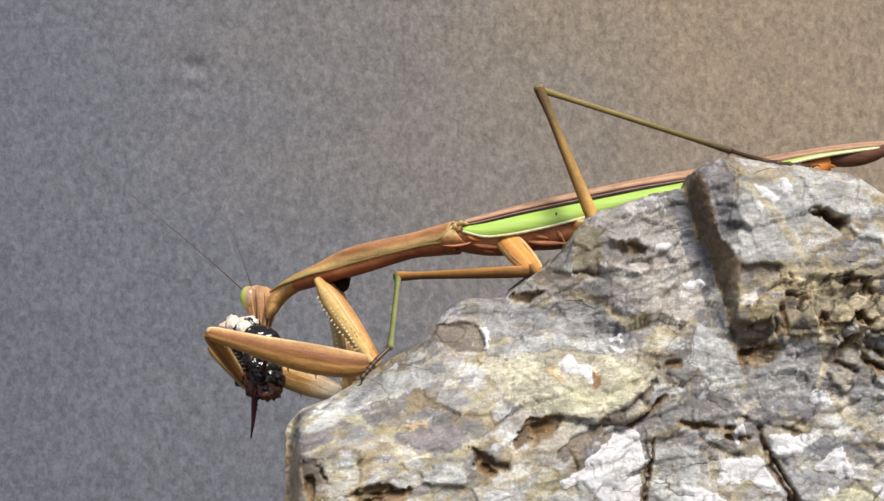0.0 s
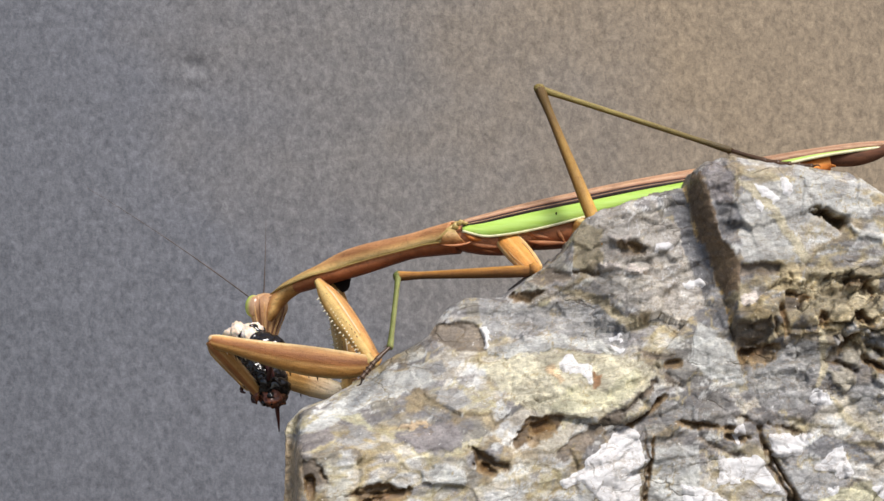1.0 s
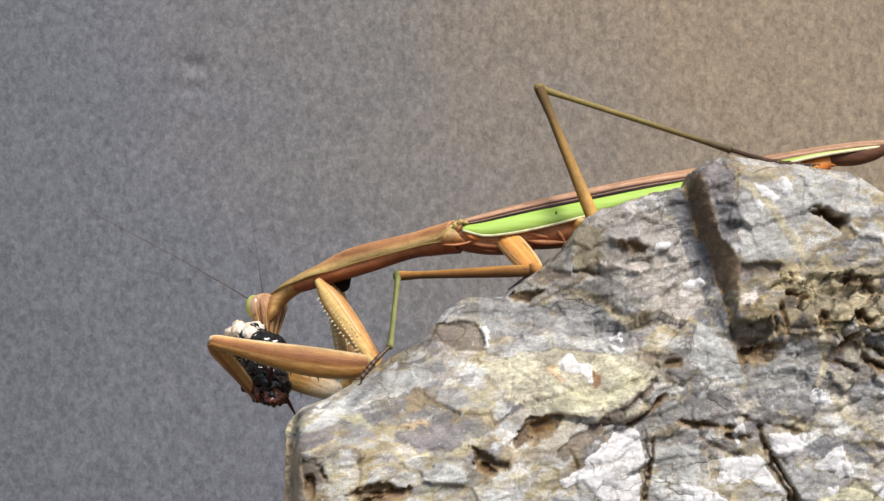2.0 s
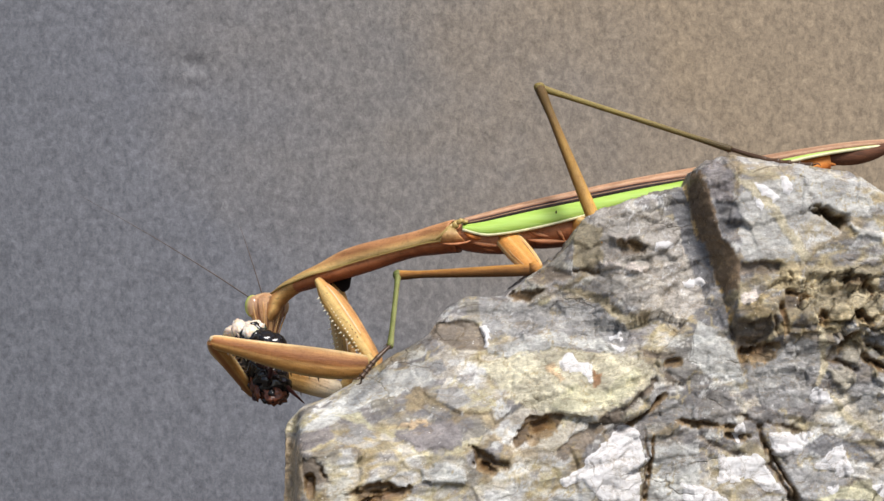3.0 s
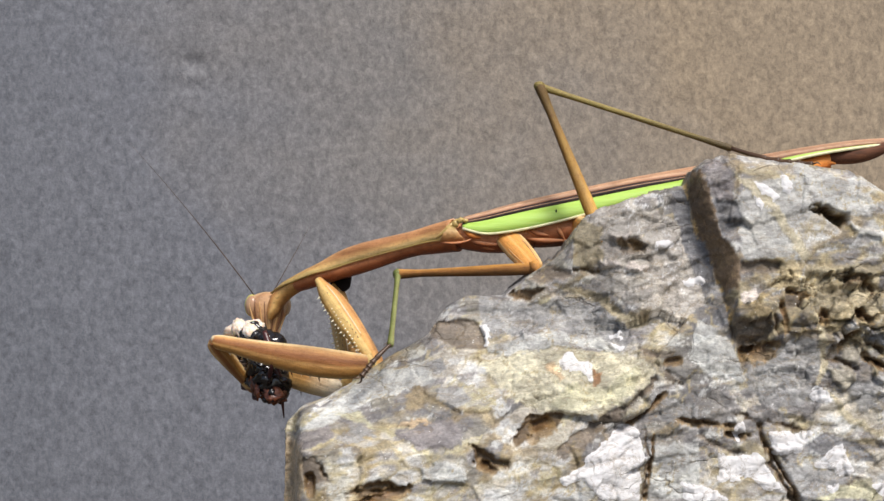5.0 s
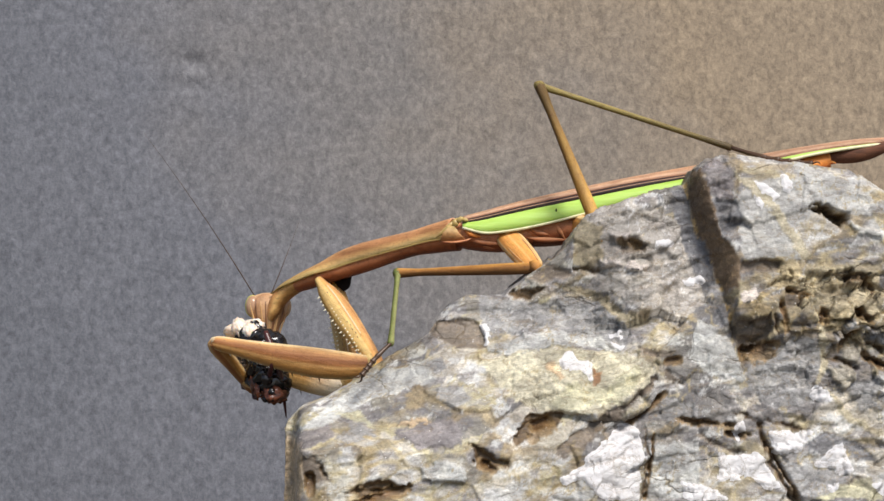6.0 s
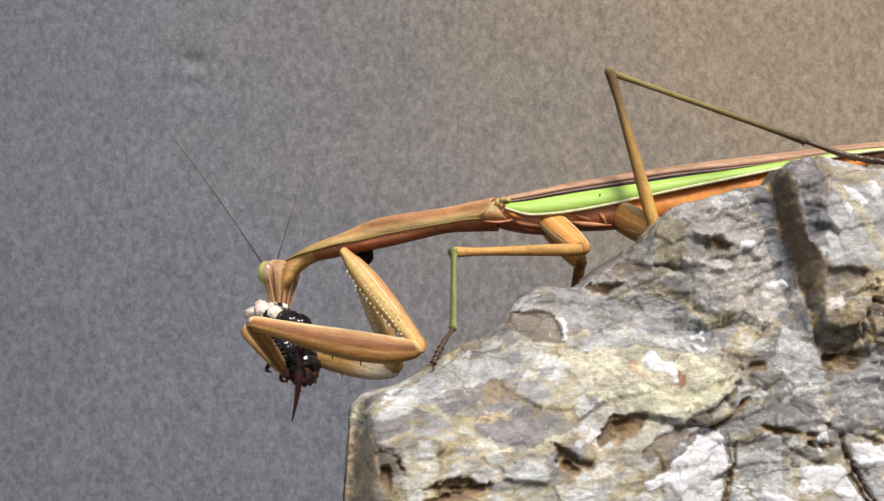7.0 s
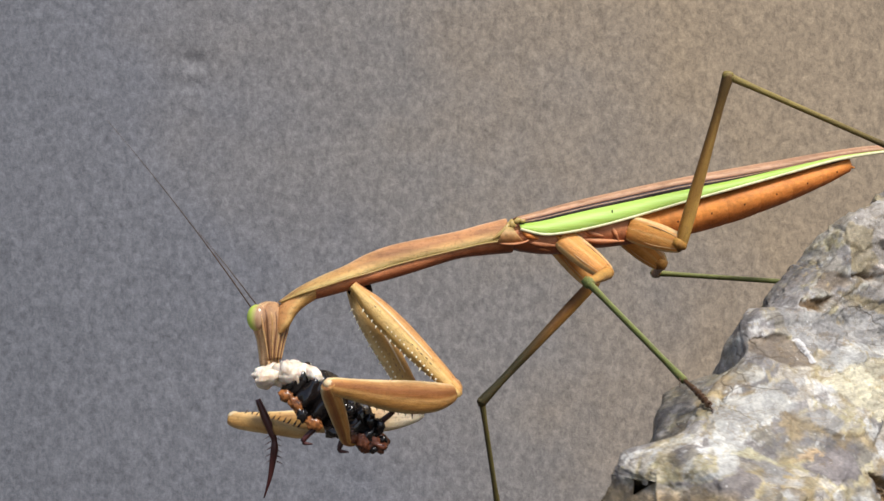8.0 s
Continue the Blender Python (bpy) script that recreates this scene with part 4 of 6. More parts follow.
    tone = blend(tone, (0.46, 0.40, 0.26), (1 - ease(vein, 0.006, 0.016)) * ease(fractal(p, 13, 2, 141), 0.47, 0.56) * 0.7)
    crust = np.zeros(count)
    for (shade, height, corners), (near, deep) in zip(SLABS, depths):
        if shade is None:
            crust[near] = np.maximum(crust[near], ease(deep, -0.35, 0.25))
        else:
            cover = (ease(deep, -0.10, 0.14) * facing[near] * (0.80 + 0.25 * n3[near]))[:, None]
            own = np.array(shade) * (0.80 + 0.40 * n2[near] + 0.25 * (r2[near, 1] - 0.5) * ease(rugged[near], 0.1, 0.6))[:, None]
            tone[near] += (own - tone[near]) * np.clip(cover, 0, 1)
    tone = blend(tone, (0.40, 0.32, 0.16), (1 - ease(np.abs(fractal(p, 6, 5, 151, 0.62) - 0.5), 0.004, 0.011)) * ease(fractal(p, 9, 2, 161), 0.50, 0.58) * 0.6)
    gilt = (1 - ease(np.abs(x - column_line(z) - 0.1), 0.1, 0.35)) * ease(n3, 0.5, 0.56) * ease(z, -13, -9)
    tone = blend(tone, (0.62, 0.46, 0.22), gilt * facing)
    # hollows: ochre brown, darkening with depth as painted shade
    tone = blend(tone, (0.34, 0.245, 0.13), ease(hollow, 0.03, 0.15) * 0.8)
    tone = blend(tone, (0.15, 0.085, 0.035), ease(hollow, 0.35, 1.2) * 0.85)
    lace = (1 - ease(np.abs(fractal(p, 2.4, 4, 171, 0.6) - 0.5), 0.008, 0.022)) * ease(x, 24, 28) * ease(x, 38, 35.5) * ease(z, -9, -5) * ease(fractal(p, 5, 2, 181), 0.44, 0.54)
    tone = blend(tone, (0.66, 0.66, 0.67), lace * facing * 0.75)
    tone = tone * (1 + broken * (0.12 + 0.6 * (r2[:, 2] - 0.5) + 0.5 * (r3[:, 2] - 0.5)))[:, None]
    tone = blend(tone, SHADED_BROWN, broken * (1 - ease(g2 + 0.25 * (n3 - 0.5), 0.0, 0.06)) * ease(r2[:, 1] + r3[:, 1], 0.7, 1.0) * 0.75)
    tone = 0.35 * (np.clip(tone, 0.01, 1) / 0.43) ** 1.25
    tone = blend(tone, (0.57, 0.43, 0.27), ease(x + 1.5 * (n2 - 0.5), -18.6, -19.6) * ease(z, -25.5, -27.5) * (0.55 + 0.45 * ease(n3, 0.35, 0.6)))
    # behind the crest the tone goes near black in speckles
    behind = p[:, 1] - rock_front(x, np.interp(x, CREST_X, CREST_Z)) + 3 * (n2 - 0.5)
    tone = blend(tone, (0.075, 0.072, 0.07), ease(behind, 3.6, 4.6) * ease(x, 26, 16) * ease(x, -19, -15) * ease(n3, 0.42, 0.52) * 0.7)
    me.attributes.new("rugged", "FLOAT", "POINT").data.foreach_set("value", rugged)
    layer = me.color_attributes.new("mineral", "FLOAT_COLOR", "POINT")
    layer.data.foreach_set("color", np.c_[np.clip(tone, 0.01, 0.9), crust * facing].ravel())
    me.update()
    return tagged(new("rock", me), "broken grey limestone rock with ochre seams and white crusts", "rock")


# ---- the mantis: its own space has the wing joint as origin, head towards -x ----
def make_wing(mantis, side):
    """Folded forewing in four bands: brown back, dark band, green margin, cream edge."""
    px = (0.62, 3.97, 7.50, 11.91, 16.32, 21.61, 27.79, 35.72, 44.55, 53.37, 60.42, 66.42)
    top = (0.62, 1.50, 2.47, 3.53, 4.50, 5.65, 6.88, 8.29, 9.79, 11.29, 12.26, 12.61)
    dark = (-0.44, 0.09, 0.88, 1.85, 2.73, 3.79, 5.03, 6.53, 8.47, 10.32, 11.29, 11.91)
    green = (-1.06, -1.85, -1.59, -0.79, 0.26, 1.68, 3.35, 5.38, 7.67, 9.88, 11.11, 11.82)
    brown = [d + (t - d) * k for t, d, k in zip(top, dark, np.interp(px, (0, 28, 48), (0.52, 0.50, 0.12)))]
    wide = (0.8, 0.95, 1, 1, 0.98, 0.95, 0.92, 0.86, 0.74, 0.56, 0.36, 0.12)
    lift = 0.05 if side < 0 else 0.0

    def rows(bands):
        return [[(x, side * w * y, z) for y, z in bands(i)] for i, (x, w) in enumerate(zip(px, wide))]
    order = 1 if side < 0 else -1
    back = rows(lambda i: [(0.0, top[i] + lift), (1.1, top[i] - 0.05 + lift), (2.0, (top[i] + brown[i]) / 2), (2.5, brown[i])][::order])
    band = rows(lambda i: [(2.4, brown[i]), (2.6, (brown[i] + dark[i]) / 2 - 0.05), (2.69, dark[i])][::order])
    edge = rows(lambda i: [(2.7, dark[i]), (3.15, (dark[i] + green[i]) / 2), (3.5, green[i])][::order])
    wing = part("forewing", mesh("forewing", *sheet(back), WING), mantis, "pinkish brown folded forewing with fine lengthwise veins")
    part("dark_band", mesh("dark_band", *sheet(band), DARK_WING), wing, "blackish translucent wing band")
    part("green_margin", mesh("green_margin", *sheet(edge, 0.16), GREEN), wing, "bright lime green wing margin")
    rim = [(x, side * w * 3.52, g, 0.17, 0.22) for x, w, g in zip(px, wide, green)]
    part("cream_edge", mesh("cream_edge", *tube(rim, 8), CREAM), wing, "pale cream wing edge")
    if side < 0:
        vein = [[(x, -w * 2.9, b - (b - d) * 0.35, 0.05, 0.07) for x, w, b, d in zip(px, wide, brown, dark)], [(x, -w * 1.7, t - (t - b) * 0.3 + 0.05, 0.05, 0.07) for x, w, b, t in zip(px, wide, brown, top)]]
        for rows_ in vein:
            part("vein", mesh("vein", *tube(rows_, 6), WING), wing)
        part("spot", mesh("spot", *ball((15.00, -3.2, 1.59), (0.12, 0.1, 0.26), 8), PIT), wing, "small dark speck")


def make_abdomen(mantis):
    xs = (11.6, 19.6, 27.2, 36.4, 45.8, 52.4, 56.4)
    zs = (-0.84, -0.75, 0.59, 2.84, 5.60, 7.80, 9.25)
    wide, high = (2.3, 2.7, 2.9, 2.9, 2.5, 1.8, 1.1), (2.2, 2.7, 2.9, 2.75, 2.25, 1.75, 1.25)
    cuts = np.linspace(xs[0], xs[-1], 9)
    abdomen = None
    for a, b in zip(cuts, cuts[1:]):
        rows = []
        for k, swell in ((0.0, 0.97), (0.15, 1.0), (0.6, 1.01), (0.95, 1.0), (1.06, 0.97)):
            x = a + (b - a) * k
            rows.append((x, 0, np.interp(x, xs, zs), np.interp(x, xs, wide) * swell, np.interp(x, xs, high) * swell))
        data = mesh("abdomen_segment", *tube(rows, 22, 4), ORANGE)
        if abdomen is None:
            abdomen = part("abdomen", data, mantis, "orange segmented abdomen with dark specks")
        else:
            part("abdomen_segment", data, abdomen)
        xm = a * 0.45 + b * 0.55
        part("spot", mesh("spot", *ball((xm, -np.interp(xm, xs, wide) * 0.99, np.interp(xm, xs, zs) - 0.3), (0.14, 0.12, 0.16), 8), PIT), abdomen)
    for s in (-1, 1):
        part("cercus", mesh("cercus", *round_tube([(55.4, s * 0.35, 9.1, 0.40), (56.8, s * 0.45, 8.95, 0.34), (57.6, s * 0.5, 8.8, 0.12)]), ORANGE), abdomen)


def make_thorax(mantis):
    body = join(tube([(-0.79, 0, -2.03, 1.6, 1.7), (1.32, 0, -2.21, 2.5, 2.2), (4.85, 0, -2.56, 2.7, 2.3), (8.82, 0, -2.56, 2.4, 2.2), (11.47, 0, -2.03, 2.3, 2.0)], 20),
                tube([(10.14, 0, -1.50, 2.2, 2.4), (13.23, 0, -1.41, 2.7, 2.6), (18.08, 0, -0.79, 2.7, 2.7), (22.05, 0, -0.26, 2.4, 2.4)], 20))
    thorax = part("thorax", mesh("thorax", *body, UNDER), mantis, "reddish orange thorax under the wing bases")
    folds = ((1.50, -2.91, 7.50, -3.62, 0.5, 2.2), (5.73, -1.50, 8.82, -3.97, 0.5, 2.2), (10.58, -2.65, 17.20, -2.91, 0.45, 2.4), (15.00, -0.44, 16.32, -2.91, 0.4, 2.5),
             (0.97, -1.50, 3.79, -2.56, 0.5, 2.5), (3.09, -3.44, 5.73, -4.32, 0.45, 1.6), (11.03, -1.32, 14.11, -2.21, 0.4, 2.5), (17.20, -1.50, 20.29, -0.79, 0.45, 2.5), (7.94, -3.79, 10.58, -3.09, 0.5, 1.7))
    for i, (x0, z0, x1, z1, r, y) in enumerate(folds):
        part("plate", mesh("plate", *round_tube([(x0, -y + 0.15, z0, r * 0.4), (x0 * 0.6 + x1 * 0.4, -y - 0.1, z0 * 0.6 + z1 * 0.4 - 0.2, r), (x1, -y + 0.1, z1, r * 0.35)]), (UNDER, ORANGE, UNDER)[i % 3]), thorax)
    hinge = join(ball((0.25, -2.35, 0.2), (0.6, 0.4, 0.42), 14, Matrix.Rotation(radians(-25), 3, "Y"), 0.35, 1), ball((-0.5, -2.2, -0.35), (0.55, 0.45, 0.6), 14, None, 0.35, 4), ball((1.0, -2.5, 0.15), (0.5, 0.3, 0.28), 12, None, 0.3, 2))
    part("wing_hinge", mesh("wing_hinge", *hinge, RIDGE), thorax, "knobbly olive wing hinge")
    flap = sheet([[(-1.9, -2.40, -0.7), (-2.4, -2.55, -1.9), (-2.9, -2.45, -3.1)], [(-1.2, -2.50, -0.75), (-1.1, -2.70, -1.9), (-0.9, -2.62, -3.05)], [(-0.6, -2.50, -0.9), (0.2, -2.62, -2.0), (1.1, -2.55, -2.9)]], 0.25)
    part("flap", mesh("flap", *flap, FLAP), thorax, "pale tan triangular flap")
    part("fold", mesh("fold", *tube([(-2.9, -2.4, -3.15, 0.12, 0.14), (-1.0, -2.85, -3.35, 0.2, 0.22), (1.0, -2.85, -3.1, 0.2, 0.2), (2.2, -2.6, -2.6, 0.08, 0.08)], 8), UNDER), thorax)
    part("collar", mesh("collar", *tube([(-0.26, -1.2, 0.26, 0.3, 0.3), (-1.32, -2.3, -0.62, 0.32, 0.32), (-2.56, -2.5, -1.85, 0.3, 0.3), (-3.53, -2.3, -2.56, 0.15, 0.15)], 8), RIDGE), thorax)


def make_pronotum(mantis):
    """Long fore-body: a keeled shield with light rims over a rounded underside; joint at the origin, forward is -x."""
    xs = (-1.03, -4.74, -9.05, -17.67, -21.98, -25.43, -28.88, -32.33, -35.08)
    keel = (0.59, -0.33, -1.45, -3.15, -4.55, -6.30, -7.75, -9.45, -11.35)
    rim = (-2.76, -3.18, -4.10, -6.10, -7.36, -8.19, -9.28, -10.37, -11.54)
    wide = (2.7, 2.3, 2.05, 1.9, 2.2, 2.9, 2.7, 2.2, 1.0)
    rows = []
    for x, k, r, w in zip(xs, keel, rim, wide):
        row = [(0.0, k), (0.32, k - 0.1), (0.66, k - (k - r) * 0.28), (0.9, k - (k - r) * 0.62), (1.0, r)]
        rows.append([(x, -w * y, z) for y, z in reversed(row)] + [(x, w * y, z) for y, z in row[1:]])
    shield = part("pronotum", mesh("pronotum", *sheet(rows, -0.3), BROWN), mantis, "long brown keeled fore-body shield")
    for s in (-1, 1):
        part("rim", mesh("rim", *tube([(x, s * w * 1.0, r, 0.08, 0.10) for x, r, w in zip(xs, rim, wide)], 8), RIDGE), shield, "yellowish green shield rim")
    low = [(-0.43, 0, -2.59, 2.2, 2.1), (-4.74, 0, -3.43, 1.9, 1.6), (-9.05, 0, -4.26, 1.75, 1.35), (-17.67, 0, -6.60, 1.7, 1.5), (-22.41, 0, -7.94, 2.0, 1.35), (-26.29, 0, -8.95, 2.3, 1.4),
           (-29.74, 0, -9.86, 2.0, 1.35), (-31.46, 0, -10.62, 1.2, 1.0)]
    part("underside", mesh("underside", *tube(low, 20), UNDER), shield, "red-brown underside")
    throat = [(-27.58, 0, -9.20, 1.6, 1.0), (-30.08, 0, -9.86, 1.95, 1.35), (-32.50, -0.2, -11.29, 1.75, 1.4), (-34.05, -0.5, -12.96, 1.6, 1.35), (-34.74, -0.8, -14.63, 1.25, 1.05), (-35.26, -0.9, -15.97, 0.5, 0.45)]
    part("neck", mesh("neck", *tube(throat, 18), NECK), shield, "tan wrinkled neck")
    return shield


def eye_material():
    mat, nt, b = shader("green_and_brown_eye")
    sep = nt.nodes.new("ShaderNodeSeparateXYZ")
    nt.links.new(object_coord(nt), sep.inputs[0])
    span = nt.nodes.new("ShaderNodeMapRange")
    span.inputs["From Min"].default_value, span.inputs["From Max"].default_value = -0.0004, 0.0005
    nt.links.new(sep.outputs[1], span.inputs[0])
    nt.links.new(mix(nt, span.outputs[0], mix(nt, ramp(nt, noise_tex(nt, 500, 4, 0.6, object_coord(nt, (1, 1, 0.35))), [(0.4, (0, 0, 0)), (0.6, (1, 1, 1))]), (0.40, 0.23, 0.13), (0.60, 0.41, 0.26)), (0.50, 0.62, 0.10)), b.inputs["Base Color"])
    b.inputs["Roughness"].default_value = 0.22
    return mat


EYES = eye_material()


def make_head(mantis):
    """Triangular head; the face looks along +y, the eyes lie at -x and +x, the mouth hangs along -z."""
    skull = tube([(0, 0, 2.75, 1.1, 0.7), (0, 0.1, 2.15, 2.6, 1.4), (0, 0.2, 0.9, 3.5, 1.9), (0, 0.2, -0.9, 3.05, 1.95), (0, 0.25, -2.8, 2.15, 1.6), (0, 0.3, -4.7, 1.65, 1.35), (0, 0.35, -6.1, 1.4, 1.15), (0, 0.3, -7.0, 0.9, 0.8)], 28, up=(0, 1, 0))
    head = part("head", mesh("head", *skull, SKULL), mantis, "triangular brown head with striped back")
    for s in (-1, 1):
        part("eye", mesh("eye", *ball((s * 2.70, 0.35, 0.55), (1.25, 1.55, 1.9), 28), EYES), head, "large glossy green and brown eye")
        part("mandible", mesh("mandible", *round_tube([(s * 0.9, 0.5, -5.4, 0.5), (s * 0.7, 0.6, -6.7, 0.45), (s * 0.2, 0.7, -7.5, 0.12)]), DARK_LEG), head, "dark mandible")
        part("palp", mesh("palp", *round_tube([(s * 0.8, -0.4, -5.2, 0.28), (s * 1.1, -0.6, -6.4, 0.26), (s * 0.9, -0.3, -7.4, 0.2), (s * 0.6, 0.2, -7.9, 0.12)]), TAN), head)
    for i in range(-4, 5):
        x, y = i * 0.70, 0.045 * i * i
        part("stripe", mesh("stripe", *round_tube([(x, -0.85 + y, 2.2, 0.08), (x * 1.15, -1.62 + y, 0.9, 0.14), (x, -1.65 + y, -1.0, 0.16), (x * 0.75, -1.30 + y * 0.6, -3.0, 0.16), (x * 0.5, -1.02 + y * 0.3, -5.6, 0.1)], 8), HEAD_STRIPE if i % 2 else TAN), head)
    return head


def make_antenna(mantis, length=34):
    """A hair-thin tapering feeler along +x."""
    rows = [(x, 0, 0.0016 * x * (length - x), 0.105 - 0.08 * x / length) for x in (length * k / 6 for k in range(7))]
    return part("antenna", mesh("antenna", *round_tube(rows, 8), DARK_LEG), mantis, "long hair-thin dark antenna")


def leg_piece(mantis, name, length, radii, mat, label="", flat=1.0, power=2.0):
    """A leg segment along +x from its joint; radii at even steps."""
    step = length / (len(radii) - 1)
    rows = [(-0.1, 0, 0, radii[0] * 0.6, radii[0] * 0.6 * flat)] + [(i * step, 0, 0, r, r * flat) for i, r in enumerate(radii)] + [(length + 0.1, 0, 0, radii[-1] * 0.5, radii[-1] * 0.5 * flat)]
    return part(name, mesh(name, *tube(rows, 16, 4, power), mat), mantis, label)


def make_foot(mantis, length, stout=1.0):
    """Jointed foot: one long first joint, four short ones, two claws. A stout foot sags onto its support."""
    cuts, pieces = (0, 0.46, 0.62, 0.75, 0.86, 1.0), []
    sag = [-1.1 * (stout - 1) * math.sin(math.pi * min(c, 0.95)) for c in cuts]
    for i, (a, b) in enumerate(zip(cuts, cuts[1:])):
        r = (0.22 if i == 0 else 0.27) * stout
        pieces.append(round_tube([(a * length, sag[i], 0.05, r), ((a + b) / 2 * length, (sag[i] + sag[i + 1]) / 2, 0, r * 1.05), (b * length, sag[i + 1], 0.02, r * 1.4), (b * length + 0.12, sag[i + 1], 0.02, r * 0.7)], 10, 3))
    foot = part("foot", mesh("foot", *join(*pieces), DARK_LEG), mantis, "thin dark jointed foot")
    for s in (-1, 1):
        part("claw", mesh("claw", *round_tube([(length, s * 0.1, 0, 0.16), (length + 0.7, s * 0.5, 0.15, 0.12), (length + 1.1, s * 0.7, -0.5, 0.03)], 6, 3), DARK_LEG), foot)
    return foot


def make_foreleg(mantis, upper_tone, thigh_tone, shin_tone, femur_length, slim=1.0):
    """Upper segment with a toothed edge, broad spined femur, hooked spined tibia."""
    upper = part("fore_coxa", mesh("fore_coxa", *tube([(-0.4, 0, 0, 0.7, 0.7), (1.2, 0, 0, 0.9, 1.0), (3.2, 0, 0, 1.1, 1.5), (6, 0, 0.05, 1.2, 1.8), (10, 0, 0.1, 1.2, 1.85), (15, 0, 0.1, 1.1, 1.6), (19, 0, 0.15, 0.95, 1.25), (20.8, 0, 0, 0.7, 0.9)], 24), upper_tone), mantis, "tan raptorial upper leg with a toothed edge")
    part("trochanter", mesh("trochanter", *ball((20.2, 0, -0.1), (1.7, 0.98, 1.45), 18, None, 0.2, 3), upper_tone), upper, "rounded pinkish joint")
    part("keel", mesh("keel", *tube([(2.5, -0.9, 0.6, 0.1, 0.1), (6, -1.0, 0.75, 0.14, 0.2), (12, -1.0, 0.7, 0.14, 0.2), (19.0, -0.75, 0.55, 0.1, 0.1)], 8), PALE), upper)
    for i in range(17):
        x = 3.2 + i * 0.98
        z = 0.1 - np.interp(x, (0, 5, 10, 15, 20), (1.2, 1.75, 1.8, 1.55, 1.1))
        part("tooth", mesh("tooth", *spike((x, -0.2 + 0.25 * (i % 2), z + 0.3), (x + 0.25, -0.45, z - 0.3 - 0.2 * (i % 3 == 0)), 0.25), SPINE), upper)
    for i in range(14):
        x = 7.5 + i * 0.85
        part("tooth", mesh("tooth", *spike((x, -0.85, -0.65 - 0.015 * i * i * 0.2), (x + 0.12, -1.15, -1.0), 0.19), SPINE), upper)
    for i in range(13):
        part("dash", mesh("dash", *ball((4.2 + i * 0.95, -1.13, 0.12 * (i % 2)), (0.28, 0.06, 0.07), 8), HEAD_STRIPE), upper)
    f = femur_length / 25.3
    femur = part("fore_femur", mesh("fore_femur", *tube([(x * f, 0, z, w * slim, h * slim) for x, z, w, h in ((-0.4, -0.5, 0.6, 0.8), (0.9, -0.8, 1.05, 1.5), (4.5, -1.25, 1.35, 2.15), (10, -1.25, 1.4, 2.3), (16, -0.85, 1.25, 1.9), (21, -0.3, 1.0, 1.4), (24.6, 0.05, 0.85, 1.15), (25.6, 0.1, 0.5, 0.7))], 28), thigh_tone), mantis, "broad tan raptorial thigh with a pale streak")
    part("keel", mesh("keel", *tube([(1 * f, -0.9, 0.1, 0.12, 0.12), (8 * f, -1.2, 0.35, 0.2, 0.25), (16 * f, -1.1, 0.45, 0.2, 0.22), (24 * f, -0.7, 0.6, 0.1, 0.1)], 8), PALE), femur, "pale upper keel")
    part("groove", mesh("groove", *tube([(3 * f, -1.15, -1.9, 0.1, 0.1), (9 * f, -1.3, -2.05, 0.2, 0.3), (18 * f, -1.1, -1.3, 0.16, 0.2), (24 * f, -0.75, -0.35, 0.1, 0.1)], 8), PALE), femur)
    part("knee", mesh("knee", *ball((25.0 * f, -0.1, 0.35), (0.95, 0.75, 0.75), 14, None, 0.2, 3), PALE), femur, "pale rounded knee")
    part("notch", mesh("notch", *ball((24.9 * f, -0.62, -0.45), (0.55, 0.3, 0.5), 12, None, 0.3, 5), DARK_LEG), femur, "dark knee notch")
    for i in range(22):
        x = (3.5 + i * 0.92) * f
        part("granule", mesh("granule", *ball((x, -slim * np.interp(x, (3, 10, 16, 24), (1.2, 1.36, 1.2, 0.85)), np.interp(x, (3, 10, 16, 24), (-1.5, -1.55, -1.1, -0.4)) + 0.12 * (i % 2)), (0.13, 0.1, 0.11), 8), PALE), femur)
    for i in range(12):
        x = (7 + i * 1.45) * f
        z = np.interp(x, (5, 10, 16, 21, 25), (-1.25, -1.25, -0.85, -0.35, -0.1)) - slim * np.interp(x, (5, 10, 16, 21, 25), (2.1, 2.25, 1.85, 1.35, 1.0))
        part("spine", mesh("spine", *spike((x, -0.25, z + 0.3), (x - 0.3, -0.4, z - (0.9 if i % 3 == 1 else 0.45)), 0.2), DARK_LEG if i % 3 == 1 else SPINE), femur)
    tibia = part("fore_tibia", mesh("fore_tibia", *tube([(-0.3, 0, 0, 0.7, 0.9), (1.2, 0, 0, 0.85, 1.2), (5, 0, -0.1, 0.8, 1.2), (9, 0, -0.1, 0.7, 1.0), (12, 0, 0, 0.5, 0.7), (13.4, 0, -0.5, 0.3, 0.4), (14.0, 0, -1.3, 0.08, 0.08)], 20), shin_tone), mantis, "hooked tan grasping shin with dark spines")
    for i in range(11):
        x = 1.8 + i * 0.95
        part("spine", mesh("spine", *spike((x, 0.1 - 0.3 * (i % 2), -0.8), (x + 0.4, -0.15, -1.95), 0.2), DARK_LEG), tibia)
    return upper, femur, tibia


